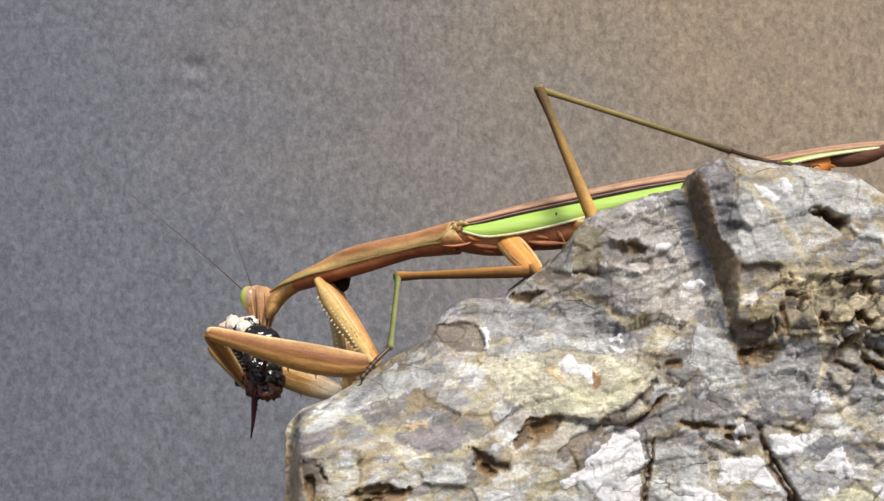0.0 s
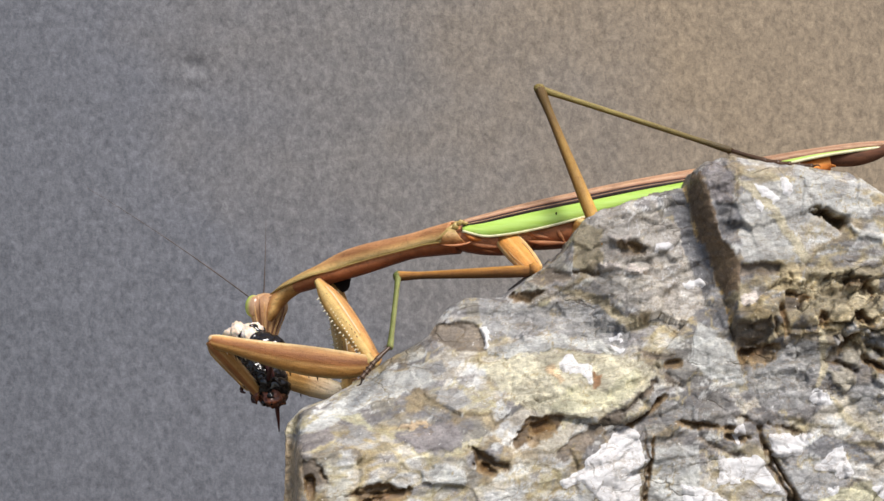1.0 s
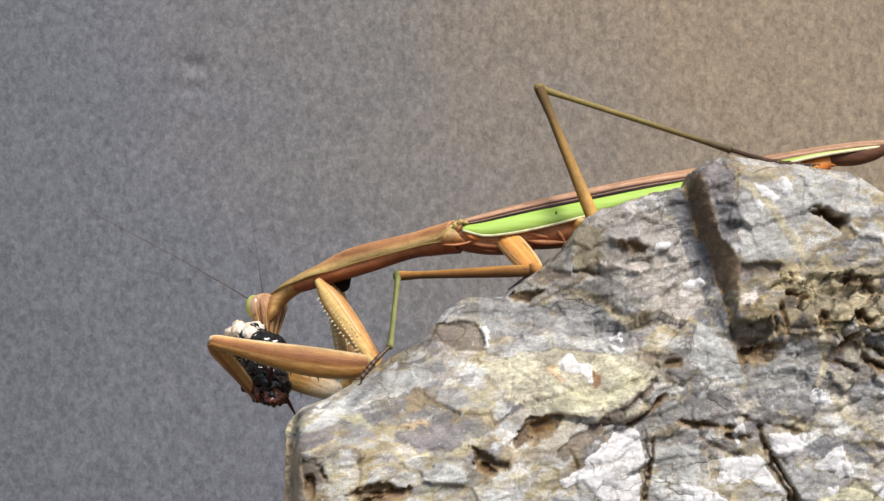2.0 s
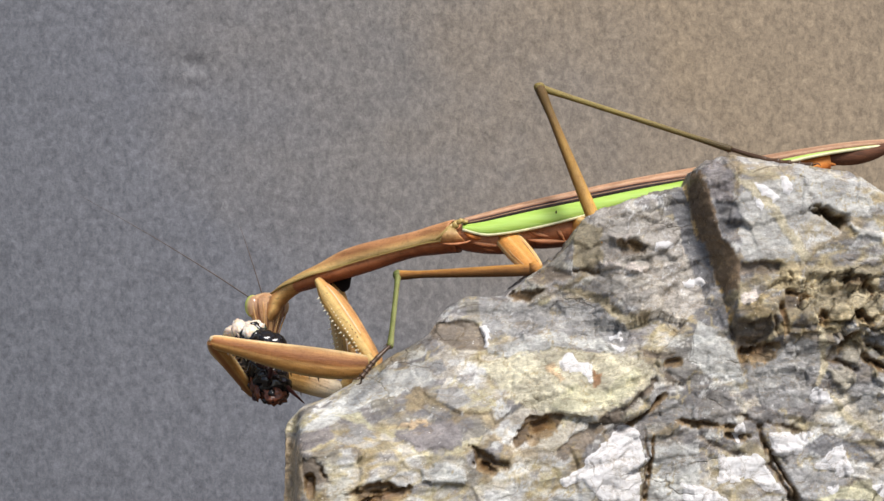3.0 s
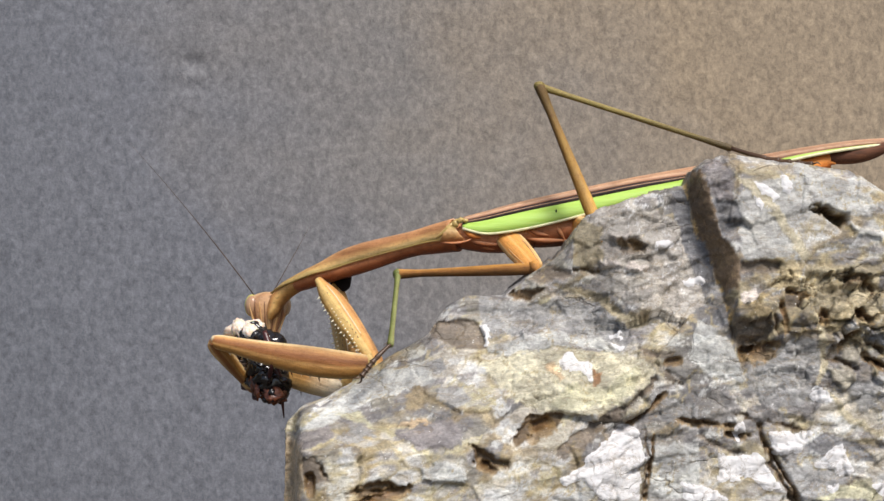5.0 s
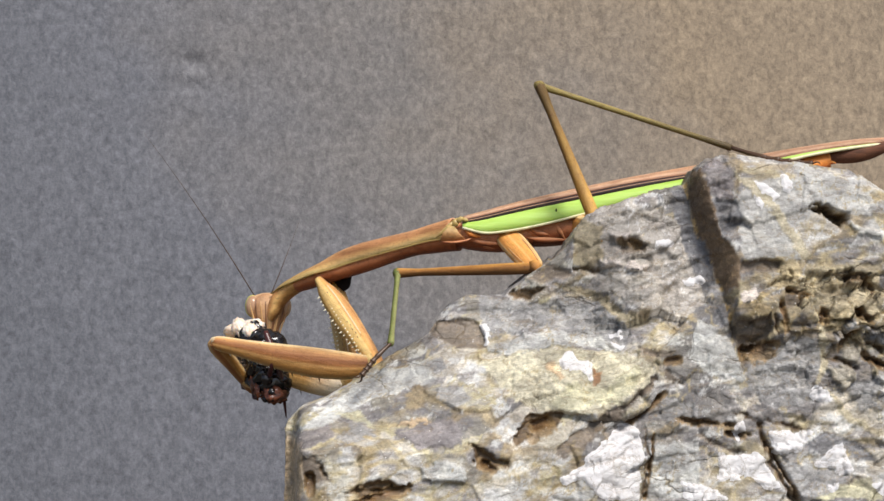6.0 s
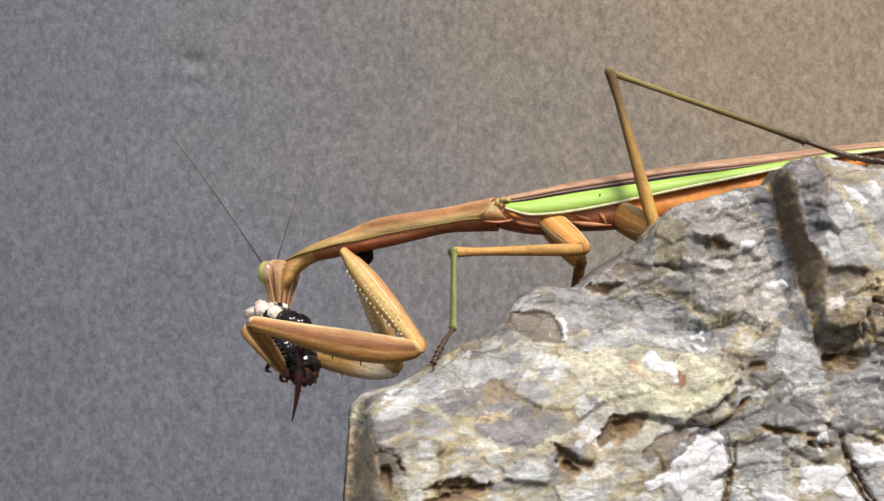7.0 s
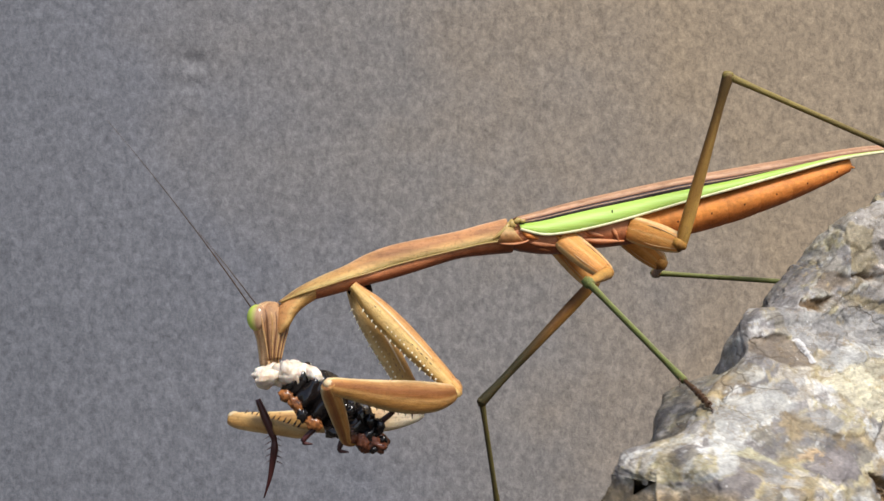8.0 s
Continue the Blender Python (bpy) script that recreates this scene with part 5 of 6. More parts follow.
def make_walking_leg(mantis, lengths, thick, femur_mat, tibia_mat, coxa_length):
    coxa = leg_piece(mantis, "coxa", coxa_length, [1.0 * thick, 1.1 * thick, 1.08 * thick, 0.98 * thick, 0.72 * thick], COXA, "flattened amber leg base with pale ridges", 1.75, 2.7)
    for s, w in ((1.3, 0.10), (-1.25, 0.09)):
        part("ridge", mesh("ridge", *tube([(0.5, -0.66 * thick, s * 0.8, w * 0.6, w * 0.6), (coxa_length * 0.5, -0.93 * thick, s * thick, w, w), (coxa_length - 0.4, -0.72 * thick, s * 0.7, w * 0.6, w * 0.6)], 8), TAN), coxa)
    part("knuckle", mesh("knuckle", *ball((coxa_length - 0.2, -0.2, 0), (1.2 * thick, 0.95 * thick, 1.0 * thick), 18, None, 0.25, 2), femur_mat), coxa)
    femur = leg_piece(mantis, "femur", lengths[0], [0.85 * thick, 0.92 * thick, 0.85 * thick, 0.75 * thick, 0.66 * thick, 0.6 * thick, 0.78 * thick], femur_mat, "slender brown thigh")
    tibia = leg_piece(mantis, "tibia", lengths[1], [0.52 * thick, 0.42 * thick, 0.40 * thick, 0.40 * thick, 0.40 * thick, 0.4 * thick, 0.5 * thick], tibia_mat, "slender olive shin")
    knob = 0.9 if tibia_mat is GREEN_LEG else 0.85
    part("knee", mesh("knee", *ball((0, 0, 0), (knob * thick, knob * 0.86 * thick, knob * 0.92 * thick), 16, None, 0.2, 1), tibia_mat), tibia)
    for s in (-1, 1):
        part("spur", mesh("spur", *spike((lengths[1] - 0.4, s * 0.25, -0.2), (lengths[1] + 0.5, s * 0.4, -0.9), 0.14), DARK_LEG), tibia)
    return coxa, femur, tibia, make_foot(mantis, lengths[2], 1.6 if lengths[2] > 10 else 1.25)


# ---- the prey ----
def make_prey():
    """Half-eaten black insect: glossy ringed body, torn white flesh, rust-coloured head and joints."""
    prey = tagged(new("prey_insect"), "half-eaten glossy black insect with torn white flesh", "insect")
    tilt = Matrix.Rotation(radians(36), 3, "Y")

    def piece(name, shape, mat, parent, label=""):
        verts, faces = shape
        return part(name, mesh(name, [(x * 1.08, y * 1.08, z * 1.08, q) for x, y, z, q in verts], faces, mat), parent, label)
    rings = [((-4.6, 0, 3.0), (1.6, 2.6, 2.9)), ((-2.8, 0, 1.7), (1.7, 3.0, 3.3)), ((-0.8, 0, 0.2), (1.8, 3.1, 3.4)), ((1.2, 0, -1.2), (1.7, 3.0, 3.2)), ((3.0, 0, -2.5), (1.7, 2.7, 2.8)), ((4.6, 0, -3.6), (1.5, 2.3, 2.3))]
    for i, (c, r) in enumerate(rings):
        piece("body_ring", ball(c, r, 32, tilt, 0.2, i * 7), BLACK, prey, "glossy black shell ring")
    for c, r in (((-1.4, 1.0, 2.6), (2.0, 2.0, 1.8)), ((-0.9, 2.1, 2.3), (1.9, 1.9, 1.7))):
        piece("body_ring", ball(c, r, 28, None, 0.2, 5), BLACK, prey, "glossy black shell ring")
    dice = random.Random(12)
    for i in range(26):
        k = i / 25
        x, z = -8.4 + 5.8 * k + dice.uniform(-0.5, 0.5), 3.0 + 1.4 * math.sin(2.2 * k + 0.3) + dice.uniform(-0.6, 0.5)
        r, turn = dice.uniform(0.9, 1.45) * (1.1 - 0.3 * k), Matrix.Rotation(dice.uniform(-1, 1), 3, "Y") @ Matrix.Rotation(dice.uniform(-1, 1), 3, "Z")
        piece("flesh", ball((x, dice.uniform(-1.9, 0.9), z), (r * 1.35, r * 0.9, r * 0.85), 30, turn, 0.22, i * 3), FLESH, prey, "torn wet white flesh")
    for i, (x, y, z, r) in enumerate(((-5.6, -2.3, 1.6, 1.0), (-4.4, -2.5, 0.5, 1.1), (-3.6, -2.6, -0.8, 0.9), (-2.2, -2.5, -1.9, 1.1), (2.4, -2.7, -3.2, 1.2), (3.9, -2.6, -4.2, 1.1), (0.6, -2.7, -3.0, 0.9))):
        piece("joint_plate", ball((x, y, z), (r * 1.05, 0.4, r * 0.65), 20, Matrix.Rotation(radians(25 + 25 * (i % 3)), 3, "Y"), 0.55, i), BLACK if i in (2, 6) else PLATE if i < 4 else RUST, prey, "orange and black patched joint plate")
    for i, (x, z, r) in enumerate(((2.6, -0.4, 0.75), (3.8, -0.9, 0.75), (5.0, -1.6, 0.75), (6.2, -2.2, 0.7), (1.6, 0.0, 0.7))):
        piece("scale", ball((x, -2.0, z), (r * 0.9, 0.9, r * 1.3), 16, None, 0.5, i * 5), BLACK, prey)
    head = piece("head", ball((5.4, -0.5, -4.6), (1.7, 1.8, 1.4), 24, None, 0.5, 4), RUST, prey, "small rust-brown head")
    for x, y, z, r in ((4.4, -1.7, -4.3, 0.7), (6.5, -1.4, -4.0, 0.6), (6.4, -1.4, -5.0, 0.6), (5.3, -1.9, -5.2, 0.55), (3.2, -1.9, -3.6, 0.6)):
        piece("lobe", ball((x, y, z), (r, r * 0.8, r * 0.8), 16, None, 0.6, x * 3), RUST if x < 5 and z > -5 else BLACK, head)
    for x0, z0, x1, z1, x2, z2 in ((6.0, -2.0, 8.0, -0.2, 8.3, 1.4), (-2.0, -2.5, -3.6, -4.2, -2.4, -4.6), (2.0, -3.0, 1.0, -5.2, 2.2, -5.6)):
        piece("leg_stump", round_tube([(x0, -1.6, z0, 0.4), (x1, -2.0, z1, 0.32), (x2, -1.8, z2, 0.1)]), MAROON, prey)
    leg = part("leg", mesh("leg", *round_tube([(0, 0, 0, 0.4), (2.6, 0, -0.9, 0.6), (5.0, 0, -1.75, 0.55), (5.9, 0, -1.95, 0.42), (7.2, 0, -1.9, 0.55), (9.4, 0, -1.45, 0.45), (11.4, 0, -0.95, 0.3), (14, 0, 0, 0.1)], 10), MAROON), prey, "dangling dark maroon leg with bristles")
    for i in range(10):
        x, s = 5.2 + 0.42 * i, -1 if i % 2 else 1
        part("bristle", mesh("bristle", *spike((x, 0.1 * s, 0.3 * s - 1.8), (x + 0.5, 0.3 * s, 1.25 * s - 1.75), 0.11, 5), MAROON), leg)
    return prey, leg


# ---- where everything is, second by second (millimetres, degrees) ----
ROCK_ROWS = [(0, 0, 0, 0, 0, 0, 0), (6.3, 0, 0, 0, 0, 0, 0), (6.5, 1.3, -0.5, 0.3, 0.1, 0.5, 0), (6.7, 5.0, -3.0, 1.0, 0.4, 1.7, 1.4), (6.9, 9.9, -7.0, 1.5, 0.7, 3.2, 3.8), (7.0, 11.4, -8.6, 1.5, 0.5, 3.3, 5.0),
             (7.2, 14.8, -13.0, 1.1, -0.8, 2.6, 10.2), (7.4, 20.8, -18.5, 0.6, -2.5, 1.7, 17.2), (7.5, 25.4, -21.0, 0.6, -2.9, 1.8, 21.2), (7.6, 30.1, -22.9, 0.4, -2.9, 1.9, 24.2), (7.8, 38.7, -25.2, 0.1, -2.9, 2.0, 29.5), (8.0, 41.9, -24.7, -0.4, -3.5, 0.2, 33.3)]
BODY = [
    (0, 2.73, 190.0, 4.54, -4, 0),
    (6.3, 2.73, 190.0, 4.58, -4, 0),
    (6.5, 4.31, 189.5, 5.19, -3.5, -0.4),
    (6.8, 8.42, 189.0, 6.97, -1, -2.6),
    (7, 9.01, 188.5, 7.44, 1, -2.8),
    (7.2, 7.68, 188.0, 6.98, 3, -2.9),
    (7.4, 5.48, 187.5, 5.83, 5, -1.9),
    (7.6, 8.89, 186.0, 5.79, 8, -1.6),
    (7.8, 11.39, 184.5, 5.14, 11, -0.7),
    (8, 10.51, 184.0, 4.10, 13, 0.3),
]
PRONOTUM_TURN = [(0, -23, 0.9), (1.0, -23, 0.2), (3.0, -23, 0), (4.5, -23, 0), (6.0, -23, -0.5), (6.3, -23, -0.4), (6.5, -22, 0), (6.8, -20, 0.5), (7.0, -18, 1), (7.2, -13, 1), (7.4, -8, 1), (7.6, -4, 0.5), (7.8, -2, 0), (8.0, 0, 0)]
PREY = [
    (0, -29.68, 195.5, -16.52, -60),
    (1, -28.86, 195.5, -17.66, -60),
    (3, -28.68, 195.5, -17.51, -60),
    (6.3, -28.68, 195.5, -17.57, -60),
    (6.5, -27.71, 195.0, -17.11, -60),
    (6.8, -24.93, 194.5, -14.86, -58),
    (7, -24.26, 193.5, -14.73, -55),
    (7.2, -24.94, 190.5, -16.09, -48),
    (7.4, -25.01, 184.5, -18.67, -36),
    (7.6, -19.42, 175.0, -19.50, -20),
    (7.8, -16.10, 170.0, -20.13, -7),
    (8, -15.13, 168.0, -21.68, 0),
]
PREY_LEG = [
    (0, (-30.32, 192.0, -15.15), (-30.2, 192.0, -29.06)),
    (1, (-28.55, 192.0, -14.42), (-25.8, 192.0, -27.77)),
    (3, (-32.18, 192.0, -14.55), (-21.75, 192.0, -23.89)),
    (3.5, (-31.68, 192.0, -15.12), (-21.04, 192.0, -24.22)),
    (4.5, (-28.38, 192.0, -12.65), (-25.4, 192.0, -25.94)),
    (6.3, (-27.92, 192.0, -12.88), (-24.7, 192.0, -26.08)),
    (6.5, (-27.43, 192.0, -13.01), (-24.4, 192.0, -26.29)),
    (6.8, (-23.57, 189.0, -12.98), (-22.6, 189.0, -26.7)),
    (7, (-22.65, 187.0, -12.41), (-23.1, 187.0, -26.4)),
    (7.2, (-24.33, 184.0, -12.82), (-25.1, 184.0, -26.8)),
    (7.4, (-27.94, 181.0, -15.08), (-29.1, 181.0, -29.1)),
    (7.6, (-27.6, 178.0, -17.3), (-28.1, 178.0, -31.90)),
    (7.8, (-25.67, 175.0, -18.87), (-25.1, 175.0, -33.6)),
    (8, (-26.10, 172.0, -21.22), (-25.2, 172.0, -35.21)),
]
ANTENNA_A = [
    (0, -56.53, 205.0, 12.85),
    (1, -50.35, 205.0, 4.62),
    (1.5, -60.34, 205.0, 7.24),
    (3, -52.72, 205.0, 4.47),
    (3.5, -47.49, 205.0, 12.78),
    (4.5, -48.44, 205.0, 11.90),
    (6, -40.35, 205.0, 5.14),
    (6.3, -45.11, 205.0, 10.79),
    (6.5, -46.06, 205.0, 11.71),
    (6.8, -41.94, 199.0, 13.16),
    (7, -45.17, 195.0, 20.10),
    (7.2, -33.87, 190.0, 8.12),
    (7.4, -36.42, 185.0, 5.32),
    (7.6, -41.28, 180.0, 11.87),
    (7.8, -47.04, 175.0, 19.66),
    (8, -44.91, 170.0, 15.55),
]
ANTENNA_B = [
    (0, -34.09, 211.0, -2.94),
    (1, -30.76, 211.0, 0.83),
    (3, -34.19, 211.0, 1.67),
    (3.5, -27.62, 211.0, -1.53),
    (4.5, -25.86, 211.0, -0.98),
    (6, -25.86, 211.0, 2.35),
    (6.3, -27.62, 211.0, -0.45),
    (6.5, -27.82, 211.0, 1.27),
    (6.8, -27.03, 205.0, 5.94),
    (7, -24.82, 201.0, 6.72),
    (7.2, -28.39, 196.0, 4.91),
    (7.4, -33.70, 191.0, 1.51),
    (7.6, -33.16, 186.0, 6.65),
    (7.8, -46.97, 181.0, 19.07),
    (8, -46.08, 176.0, 16.26),
]
FORE_NEAR = [
    (0, (-10.5, 185.2, -16.2), (-35.5, 185.5, -12.2), (-31.1, 194.8, -21.5)),
    (1, (-10.5, 184.9, -16.2), (-35.5, 187.4, -13.6), (-27.2, 191.3, -23.9)),
    (3, (-10.4, 185.1, -16.5), (-35.5, 187.7, -13.9), (-29.9, 195.6, -23.7)),
    (6.3, (-10.4, 185.2, -16.9), (-35.3, 188.9, -14.6), (-30.2, 197.7, -23.8)),
    (6.5, (-9.1, 184.5, -16.3), (-34.1, 187.1, -14.1), (-28.7, 195.8, -23.4)),
    (6.8, (-4.6, 184.6, -14.5), (-29.5, 181.8, -10.8), (-24.4, 190.4, -20.3)),
    (7, (-3.6, 184.7, -14.6), (-28.5, 182.0, -11.1), (-23.8, 190.7, -20.6)),
    (7.2, (-4.2, 184.0, -15.4), (-29.0, 180.1, -12.3), (-24.5, 189.0, -21.8)),
    (7.4, (-5.8, 184.5, -17.6), (-28.8, 174.4, -14.3), (-25.1, 183.6, -23.9)),
    (7.6, (-2.0, 179.6, -17.9), (-22.1, 164.4, -15.5), (-19.1, 174.4, -24.5)),
    (7.8, (1.5, 176.0, -18.9), (-16.1, 158.1, -16.0), (-14.0, 168.1, -25.2)),
    (8, (1.7, 175.0, -20.1), (-14.6, 155.8, -17.6), (-12.8, 165.7, -27.0)),
]
FORE_FAR = [
    (0, (-14.4, 191.3, -21.4), (-36.6, 202.2, -16.0), (-29.2, 192.8, -23.0)),
    (6.3, (-14.3, 190.3, -21.2), (-36.5, 201.3, -15.9), (-29.0, 192.0, -22.9)),
    (6.5, (-13.0, 189.9, -20.7), (-35.3, 200.5, -15.4), (-27.9, 191.2, -22.4)),
    (6.8, (-8.1, 189.5, -18.4), (-31.0, 198.8, -13.2), (-23.9, 189.0, -19.8)),
    (7, (-7.2, 189.8, -18.5), (-30.4, 198.8, -13.7), (-23.8, 188.5, -20.1)),
    (7.2, (-8.3, 190.4, -19.7), (-32.5, 196.6, -15.5), (-25.0, 186.6, -21.5)),
    (7.4, (-10.7, 190.0, -21.6), (-35.1, 196.6, -19.2), (-25.6, 187.5, -23.5)),
    (7.6, (-6.8, 185.0, -22.0), (-33.3, 188.8, -20.4), (-23.3, 179.7, -23.0)),
    (7.8, (-2.8, 180.5, -23.0), (-30.7, 182.7, -22.4), (-18.7, 176.2, -24.5)),
    (8, (-2.8, 178.1, -24.2), (-30.9, 175.8, -24.6), (-18.6, 169.7, -26.0)),
]
MID_NEAR = [
    (0, (14.0, 181.5, -2.6), (-6.8, 188.7, -3.5), (-7.3, 170.8, -13.1), (-11.1, 168.1, -17.2)),
    (6.3, (14.0, 181.6, -2.6), (-6.9, 188.5, -3.5), (-7.2, 170.5, -13.0), (-11.1, 168.3, -17.3)),
    (6.5, (15.5, 181.0, -1.9), (-4.9, 172.9, -2.6), (-5.5, 154.6, -11.5), (-8.8, 150.7, -14.9)),
    (6.8, (20.3, 181.0, -0.1), (0.3, 171.8, -0.4), (-1.0, 154.1, -10.2), (-4.1, 150.1, -13.7)),
    (7, (21.1, 181.2, -0.0), (1.7, 170.9, -0.4), (1.4, 152.9, -9.9), (-1.1, 149.0, -14.0)),
    (7.2, (20.9, 183.0, -1.1), (2.9, 170.4, -1.0), (3.9, 152.9, -11.2), (1.9, 148.4, -15.0)),
    (7.4, (19.8, 185.0, -1.9), (5.2, 168.6, -2.0), (8.6, 152.6, -14.0), (8.1, 147.1, -16.8)),
    (7.6, (23.3, 183.7, -1.9), (11.9, 164.9, -2.7), (17.7, 148.8, -13.6), (18.2, 143.5, -16.9)),
    (7.8, (25.8, 182.6, -2.5), (17.8, 162.1, -3.2), (24.9, 146.3, -13.7), (27.0, 141.8, -17.5)),
    (8, (24.8, 182.4, -3.6), (19.4, 161.1, -4.4), (29.3, 147.6, -15.8), (31.2, 142.1, -18.2)),
]
MID_FAR = [
    (0, (14.8, 198.0, -2.4), (17.2, 210.3, -24.1), (13.4, 197.8, -34.6), (13.1, 193.1, -40.0)),
    (6.3, (14.8, 198.0, -2.4), (17.2, 210.3, -24.1), (13.4, 197.7, -34.6), (13.1, 193.0, -40.0)),
    (6.5, (16.3, 197.7, -1.7), (18.7, 210.4, -23.1), (14.4, 198.6, -34.3), (14.0, 193.9, -39.8)),
    (6.8, (21.4, 195.2, -1.6), (22.1, 210.6, -21.3), (17.1, 207.5, -37.0), (15.8, 204.6, -43.5)),
    (7, (22.0, 193.0, -2.1), (21.1, 210.1, -20.3), (15.5, 207.0, -35.8), (14.1, 205.4, -42.7)),
    (7.2, (21.6, 190.6, -2.0), (13.9, 205.3, -20.8), (10.9, 201.8, -36.9), (11.6, 198.0, -43.0)),
    (7.4, (19.6, 189.7, -2.8), (6.1, 197.7, -22.2), (8.5, 202.0, -38.3), (11.7, 199.7, -44.3)),
    (7.6, (22.6, 188.4, -3.1), (7.0, 191.9, -22.9), (9.2, 198.7, -37.6), (12.1, 196.8, -43.9)),
    (7.8, (24.5, 187.3, -4.1), (6.9, 186.8, -23.1), (10.5, 187.8, -38.6), (12.9, 190.4, -44.9)),
    (8, (23.3, 187.0, -5.2), (5.3, 186.2, -24.2), (8.6, 189.8, -39.5), (10.4, 184.9, -44.5)),
]
HIND_NEAR = [
    (0, (23.6, 178.7, 1.9), (14.9, 185.2, 25.1), (43.8, 185.3, 15.8), (54.8, 179.9, 12.8)),
    (6.3, (23.6, 178.7, 1.9), (14.9, 185.2, 25.1), (43.8, 185.4, 15.8), (54.8, 180.0, 12.8)),
    (6.5, (25.0, 178.3, 2.5), (16.2, 185.5, 25.4), (45.1, 184.7, 16.0), (56.8, 181.0, 13.0)),
    (6.8, (30.5, 179.3, 3.0), (23.3, 185.3, 26.9), (51.0, 179.5, 15.7), (63.3, 179.3, 13.1)),
    (7, (31.7, 180.0, 2.7), (25.7, 185.3, 27.0), (53.3, 179.0, 16.0), (65.2, 176.5, 12.6)),
    (7.2, (31.8, 181.9, 1.2), (26.3, 176.1, 25.5), (54.2, 171.3, 14.5), (66.1, 174.6, 12.3)),
    (7.4, (30.6, 182.6, 1.4), (27.9, 172.5, 24.8), (56.4, 172.2, 14.4), (68.4, 175.3, 12.2)),
    (7.6, (34.4, 182.3, 2.0), (34.6, 170.3, 24.7), (63.1, 173.4, 14.5), (74.7, 177.5, 11.7)),
    (7.8, (36.5, 181.4, 1.4), (40.8, 174.2, 25.6), (68.2, 182.2, 15.2), (79.5, 186.9, 12.3)),
    (8, (35.8, 181.7, 0.8), (41.4, 175.8, 25.1), (69.0, 183.2, 14.8), (80.4, 188.0, 12.4)),
]
HIND_FAR = [
    (0, (25.4, 198.4, 1.7), (41.5, 214.9, -1.7), (54.5, 190.4, 2.1), (60.7, 193.4, 1.2)),
    (6.3, (25.4, 198.4, 1.7), (41.5, 214.9, -1.7), (54.5, 190.4, 2.1), (60.7, 193.4, 1.2)),
    (6.5, (27.0, 198.0, 2.1), (43.0, 214.7, -1.2), (56.2, 190.2, 2.0), (62.4, 193.2, 1.2)),
    (6.8, (32.2, 197.3, 2.5), (48.3, 213.9, -0.8), (62.2, 189.7, 2.0), (68.5, 192.6, 1.1)),
    (7, (33.4, 196.3, 2.0), (49.1, 213.2, -1.3), (63.9, 189.6, 1.5), (70.2, 192.5, 0.6)),
    (7.2, (33.0, 194.4, 1.1), (48.7, 211.3, -2.3), (75.2, 220.0, 0.2), (79.2, 214.4, -0.8)),
    (7.4, (31.3, 192.3, 0.2), (46.4, 209.9, -2.7), (73.7, 215.7, -0.8), (77.6, 210.0, -1.8)),
    (7.6, (34.2, 190.0, -0.4), (48.8, 207.9, -3.3), (73.5, 221.2, -3.4), (77.7, 215.7, -4.8)),
    (7.8, (36.1, 190.7, -1.2), (42.5, 213.1, -3.2), (62.6, 193.6, -5.2), (69.1, 195.6, -6.6)),
    (8, (34.6, 192.3, -2.1), (37.9, 215.3, -4.2), (60.6, 199.0, -5.6), (67.4, 199.9, -7.2)),
]
# turn about the upright, nod, tilt to the side
HEAD_TURN = [(0, 52, -4, 8), (0.5, 46, -3, 6), (1.0, 40, 2, 4), (1.5, 44, -2, 4), (3.0, 34, 0, 2), (3.5, 22, 4, 0), (4.0, 20, 0, 0), (4.5, 14, 4, 0), (6.0, 18, -2, 2), (6.3, 10, 2, 0), (6.5, 16, 0, 0), (6.8, 24, 2, 0), (7.0, 46, -4, 2), (7.2, 48, 0, 2), (7.4, 52, -2, 2), (7.6, 54, 0, 2), (7.8, 56, 2, 2), (8.0, 58, 0, 2)]


def at_time(rows, t):
    """Values of a table of rows at a time, on a straight line between its rows."""
    ts = [r[0] for r in rows]
    return [float(np.interp(t, ts, [r[i] for r in rows])) for i in range(1, len(rows[0]))]


def body_pose(t):
    x, y, z, yaw, pitch = at_time(BODY, t)
    return pose(x * MM, y * MM, z * MM, 0, -pitch, yaw)


def pronotum_pose(t):
    yaw, pitch = at_time(PRONOTUM_TURN, t)
    return pose(0, 0, 0, 0, pitch, yaw)


def aim(start, end, above):
    """A pose at start whose +x points to end and whose +z leans towards above."""
    ahead = (end - start).normalized()
    side = Vector(above).cross(ahead).normalized()
    up = ahead.cross(side)
    return Matrix.Translation(start) @ Matrix((ahead, side, up)).transposed().to_4x4()


def key_limb(pieces, lengths, rows, anchor, above):
    """Keys the pieces of one limb, joint after joint, in the mantis's own space. anchor gives the limb's root at a time."""
    keyed = [[] for _ in pieces]
    for t, *joints in rows:
        back = body_pose(t).inverted()
        here = anchor(t)
        for i, joint in enumerate(joints):
            there = back @ (Vector(joint) * MM)
            m = aim(here, there, above[i])
            keyed[i].append((t, m))
            here = here + (there - here).normalized() * lengths[i] * MM
    for piece, poses in zip(pieces, keyed):
        walk(piece, poses)


def fixed(x, y, z):
    return lambda t: Vector((x, y, z)) * MM


def on_pronotum(x, y, z):
    return lambda t: pronotum_pose(t) @ (Vector((x, y, z)) * MM)


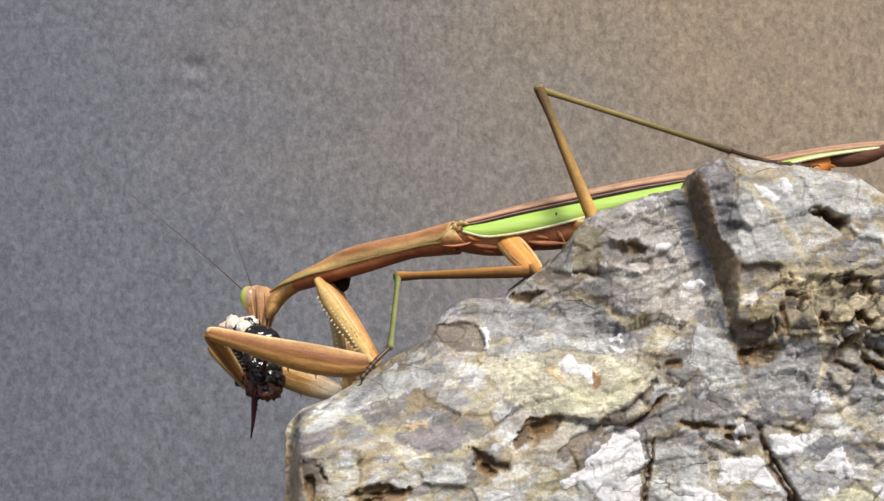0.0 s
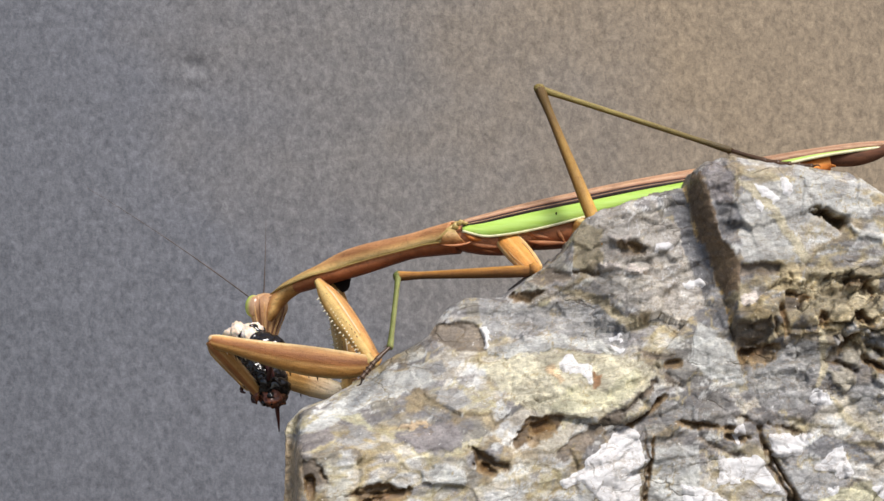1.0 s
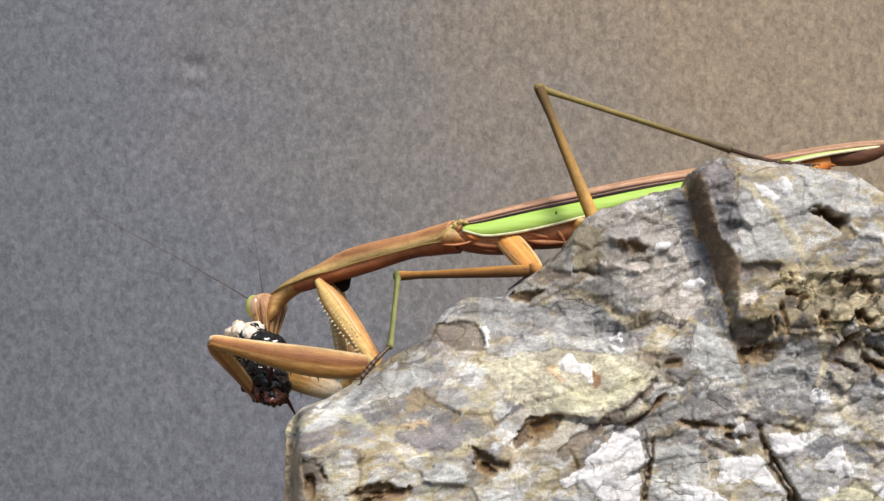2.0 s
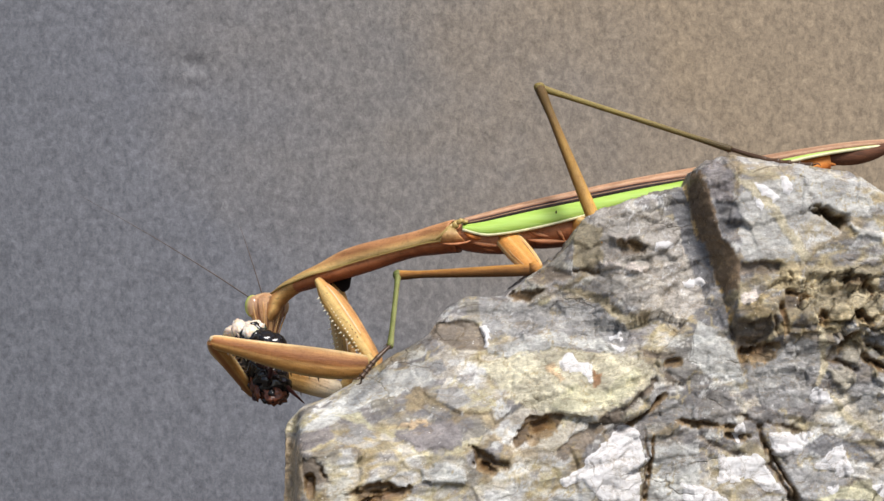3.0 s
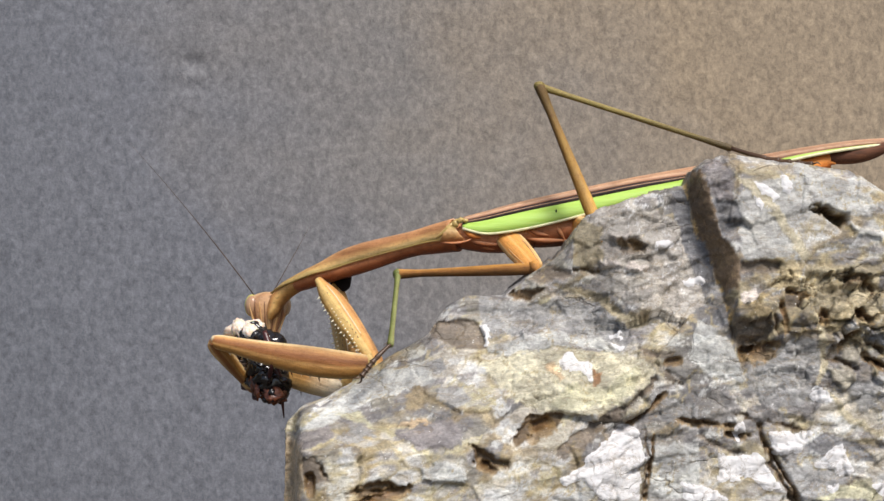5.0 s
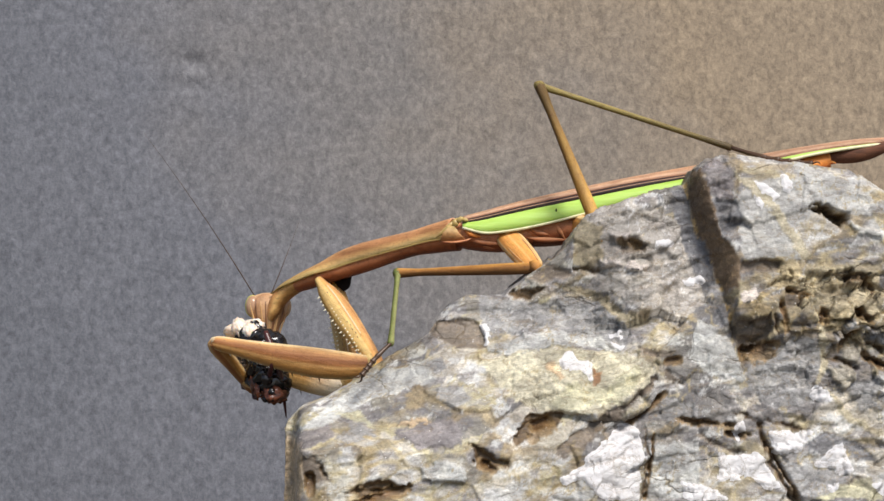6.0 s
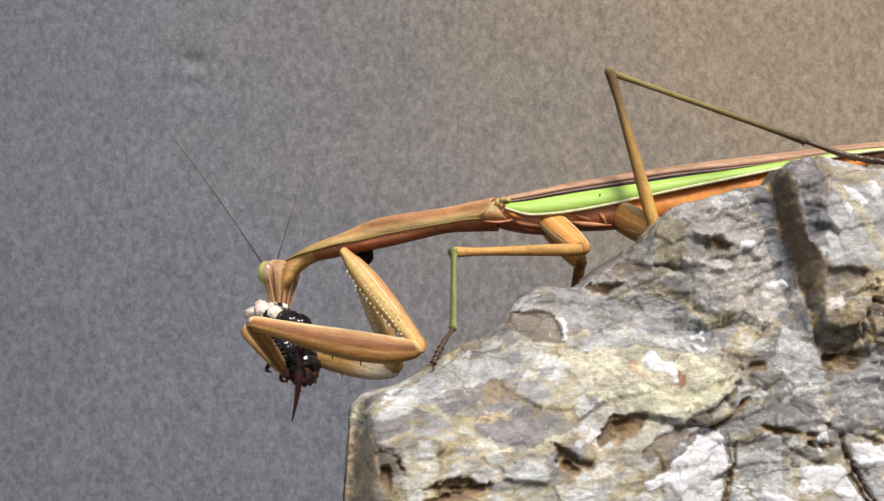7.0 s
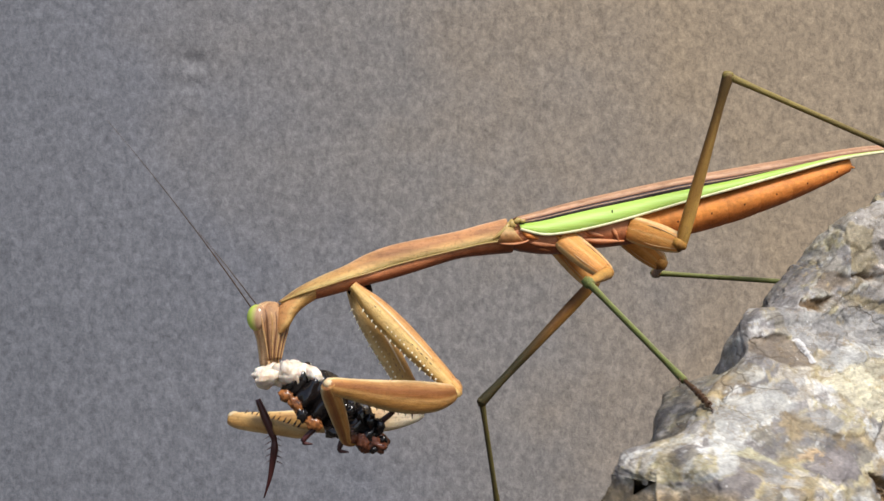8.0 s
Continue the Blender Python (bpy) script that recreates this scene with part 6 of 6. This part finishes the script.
make_wall()
make_ground()
rock = make_rock()
mantis = tagged(new("praying_mantis"), "brown praying mantis with lime green wing margins, eating on rock", "mantis")
for side in (-1, 1):
    make_wing(mantis, side)
# added piece standing for the dark inner side of the far forewing
wing_tip = part("wing_tip", mesh("wing_tip", *tube([(55.13, 0.3, 9.44, 0.8, 0.5), (59.54, 0, 9.97, 1.3, 1.25), (62.63, -0.1, 10.58, 1.2, 1.25), (65.36, -0.1, 11.47, 0.8, 0.8), (67.13, 0, 12.08, 0.1, 0.1)], 16), TIP), mantis, "dark brown piece standing for the far wing's inner side")
make_abdomen(mantis)
make_thorax(mantis)
pronotum = make_pronotum(mantis)
head = make_head(mantis)
antennae = [make_antenna(mantis), make_antenna(mantis, 15)]
fore_near = make_foreleg(mantis, UPPER_ARM, THIGH, THIGH, 25.3)
fore_far = make_foreleg(mantis, SHADED_ARM, FAR_THIGH, FAR_SHIN, 27.3, 0.78)
# flat black lump in place of the shadow by the foreleg's root
part("inner_shadow", mesh("inner_shadow", *ball((0.5, -0.5, 1.1), (2.7, 0.5, 1.8), 24, None, 0.12, 2), PIT), fore_far[0], "black patch standing for the shadow inside the upper foreleg")
mid_near = make_walking_leg(mantis, (22.0, 20.3, 6.2), 1.0, LEG, GREEN_LEG, 8.6)
mid_far = make_walking_leg(mantis, (25.0, 16.8, 7.2), 1.0, FAR_LEG, FAR_TIBIA, 9.2)
hind_near = make_walking_leg(mantis, (25.6, 30.4, 12.6), 1.08, HIND_FEMUR, HIND_TIBIA, 8.4)
hind_far = make_walking_leg(mantis, (23.3, 28.0, 7.0), 1.08, LEG, GREEN_LEG, 8.8)
prey, prey_leg = make_prey()


def motions():
    middle = Matrix.Translation((0, 0.1723, 0))
    walk(rock, [(t, middle @ Matrix.Translation((x * MM, y * MM, z * MM)) @ pose(0, 0, 0, rx, ry, rz)) for t, x, y, z, rx, ry, rz in ROCK_ROWS])
    walk(mantis, [(row[0], body_pose(row[0])) for row in BODY])
    walk(pronotum, [(row[0], pronotum_pose(row[0])) for row in PRONOTUM_TURN])
    # the added wing tip piece is slid in under the forewings as the body lifts off
    walk(wing_tip, [(t, pose(x * MM, 0, z * MM)) for t, x, z in ((0, 0, 0), (6.7, 0, 0), (7.1, -4.0, -0.2), (7.5, -9.0, -0.5), (8.0, -9.0, -0.5))])
    neck = on_pronotum(-36.29, 0, -14.30)

    def head_pose(t):
        yaw, nod, tilt = at_time(HEAD_TURN, t)
        lift = float(np.interp(t, (0, 0.6, 1.0), (1.0, 0.5, 0.0)))
        return Matrix.Translation(neck(t) + Vector((-lift, 0, lift)) * MM) @ pose(0, 0, 0, nod, tilt, yaw - at_time(BODY, t)[3])
    walk(head, [(row[0], head_pose(row[0])) for row in HEAD_TURN])
    for ob, rows, foot in ((antennae[0], ANTENNA_A, -1.5), (antennae[1], ANTENNA_B, 0.2)):
        walk(ob, [(t, aim(head_pose(t) @ (Vector((foot, 1.9, 1.3)) * MM), body_pose(t).inverted() @ (Vector(tip) * MM), (1, 0, 0.3))) for t, *tip in rows])
    key_limb(fore_near, (20.5, 25.3, 13.8), FORE_NEAR, on_pronotum(-24.39, -2.4, -9.45), ((1, 0, 0.4), (0, 0, 1), (-1, 0, -0.4)))
    key_limb(fore_far, (21.0, 27.3, 13.8), FORE_FAR, on_pronotum(-24.39, 2.4, -9.45), ((1, 0, 0.4), (0, 0, 1), (-0.6, 0, -1)))
    key_limb(mid_near, (8.6, 22.0, 20.3, 6.2), MID_NEAR, fixed(7.4, -2.0, -2.4), ((1, 0, 0.4),) * 4)
    key_limb(mid_far, (9.2, 25.0, 16.8, 7.2), MID_FAR, fixed(7.4, 2.0, -2.4), ((1, 0, 0.4),) * 4)
    key_limb(hind_near, (8.4, 25.6, 30.4, 12.6), HIND_NEAR, fixed(18.4, -2.2, -1.0), ((0, 0, 1),) + ((0.3, -1, 0.4),) * 3)
    key_limb(hind_far, (8.8, 23.3, 28.0, 7.0), HIND_FAR, fixed(18.4, 2.2, -1.0), ((0, -0.4, 1),) * 4)

    def prey_pose(t):
        x, y, z, yaw = at_time(PREY, t)
        return pose(x * MM, y * MM, z * MM, 0, 0, yaw)
    walk(prey, [(row[0], prey_pose(row[0])) for row in PREY])
    walk(prey_leg, [(t, aim(prey_pose(t).inverted() @ (Vector(a) * MM), prey_pose(t).inverted() @ (Vector(b) * MM), (-1, 0, 0.2))) for t, a, b in PREY_LEG])


motions()
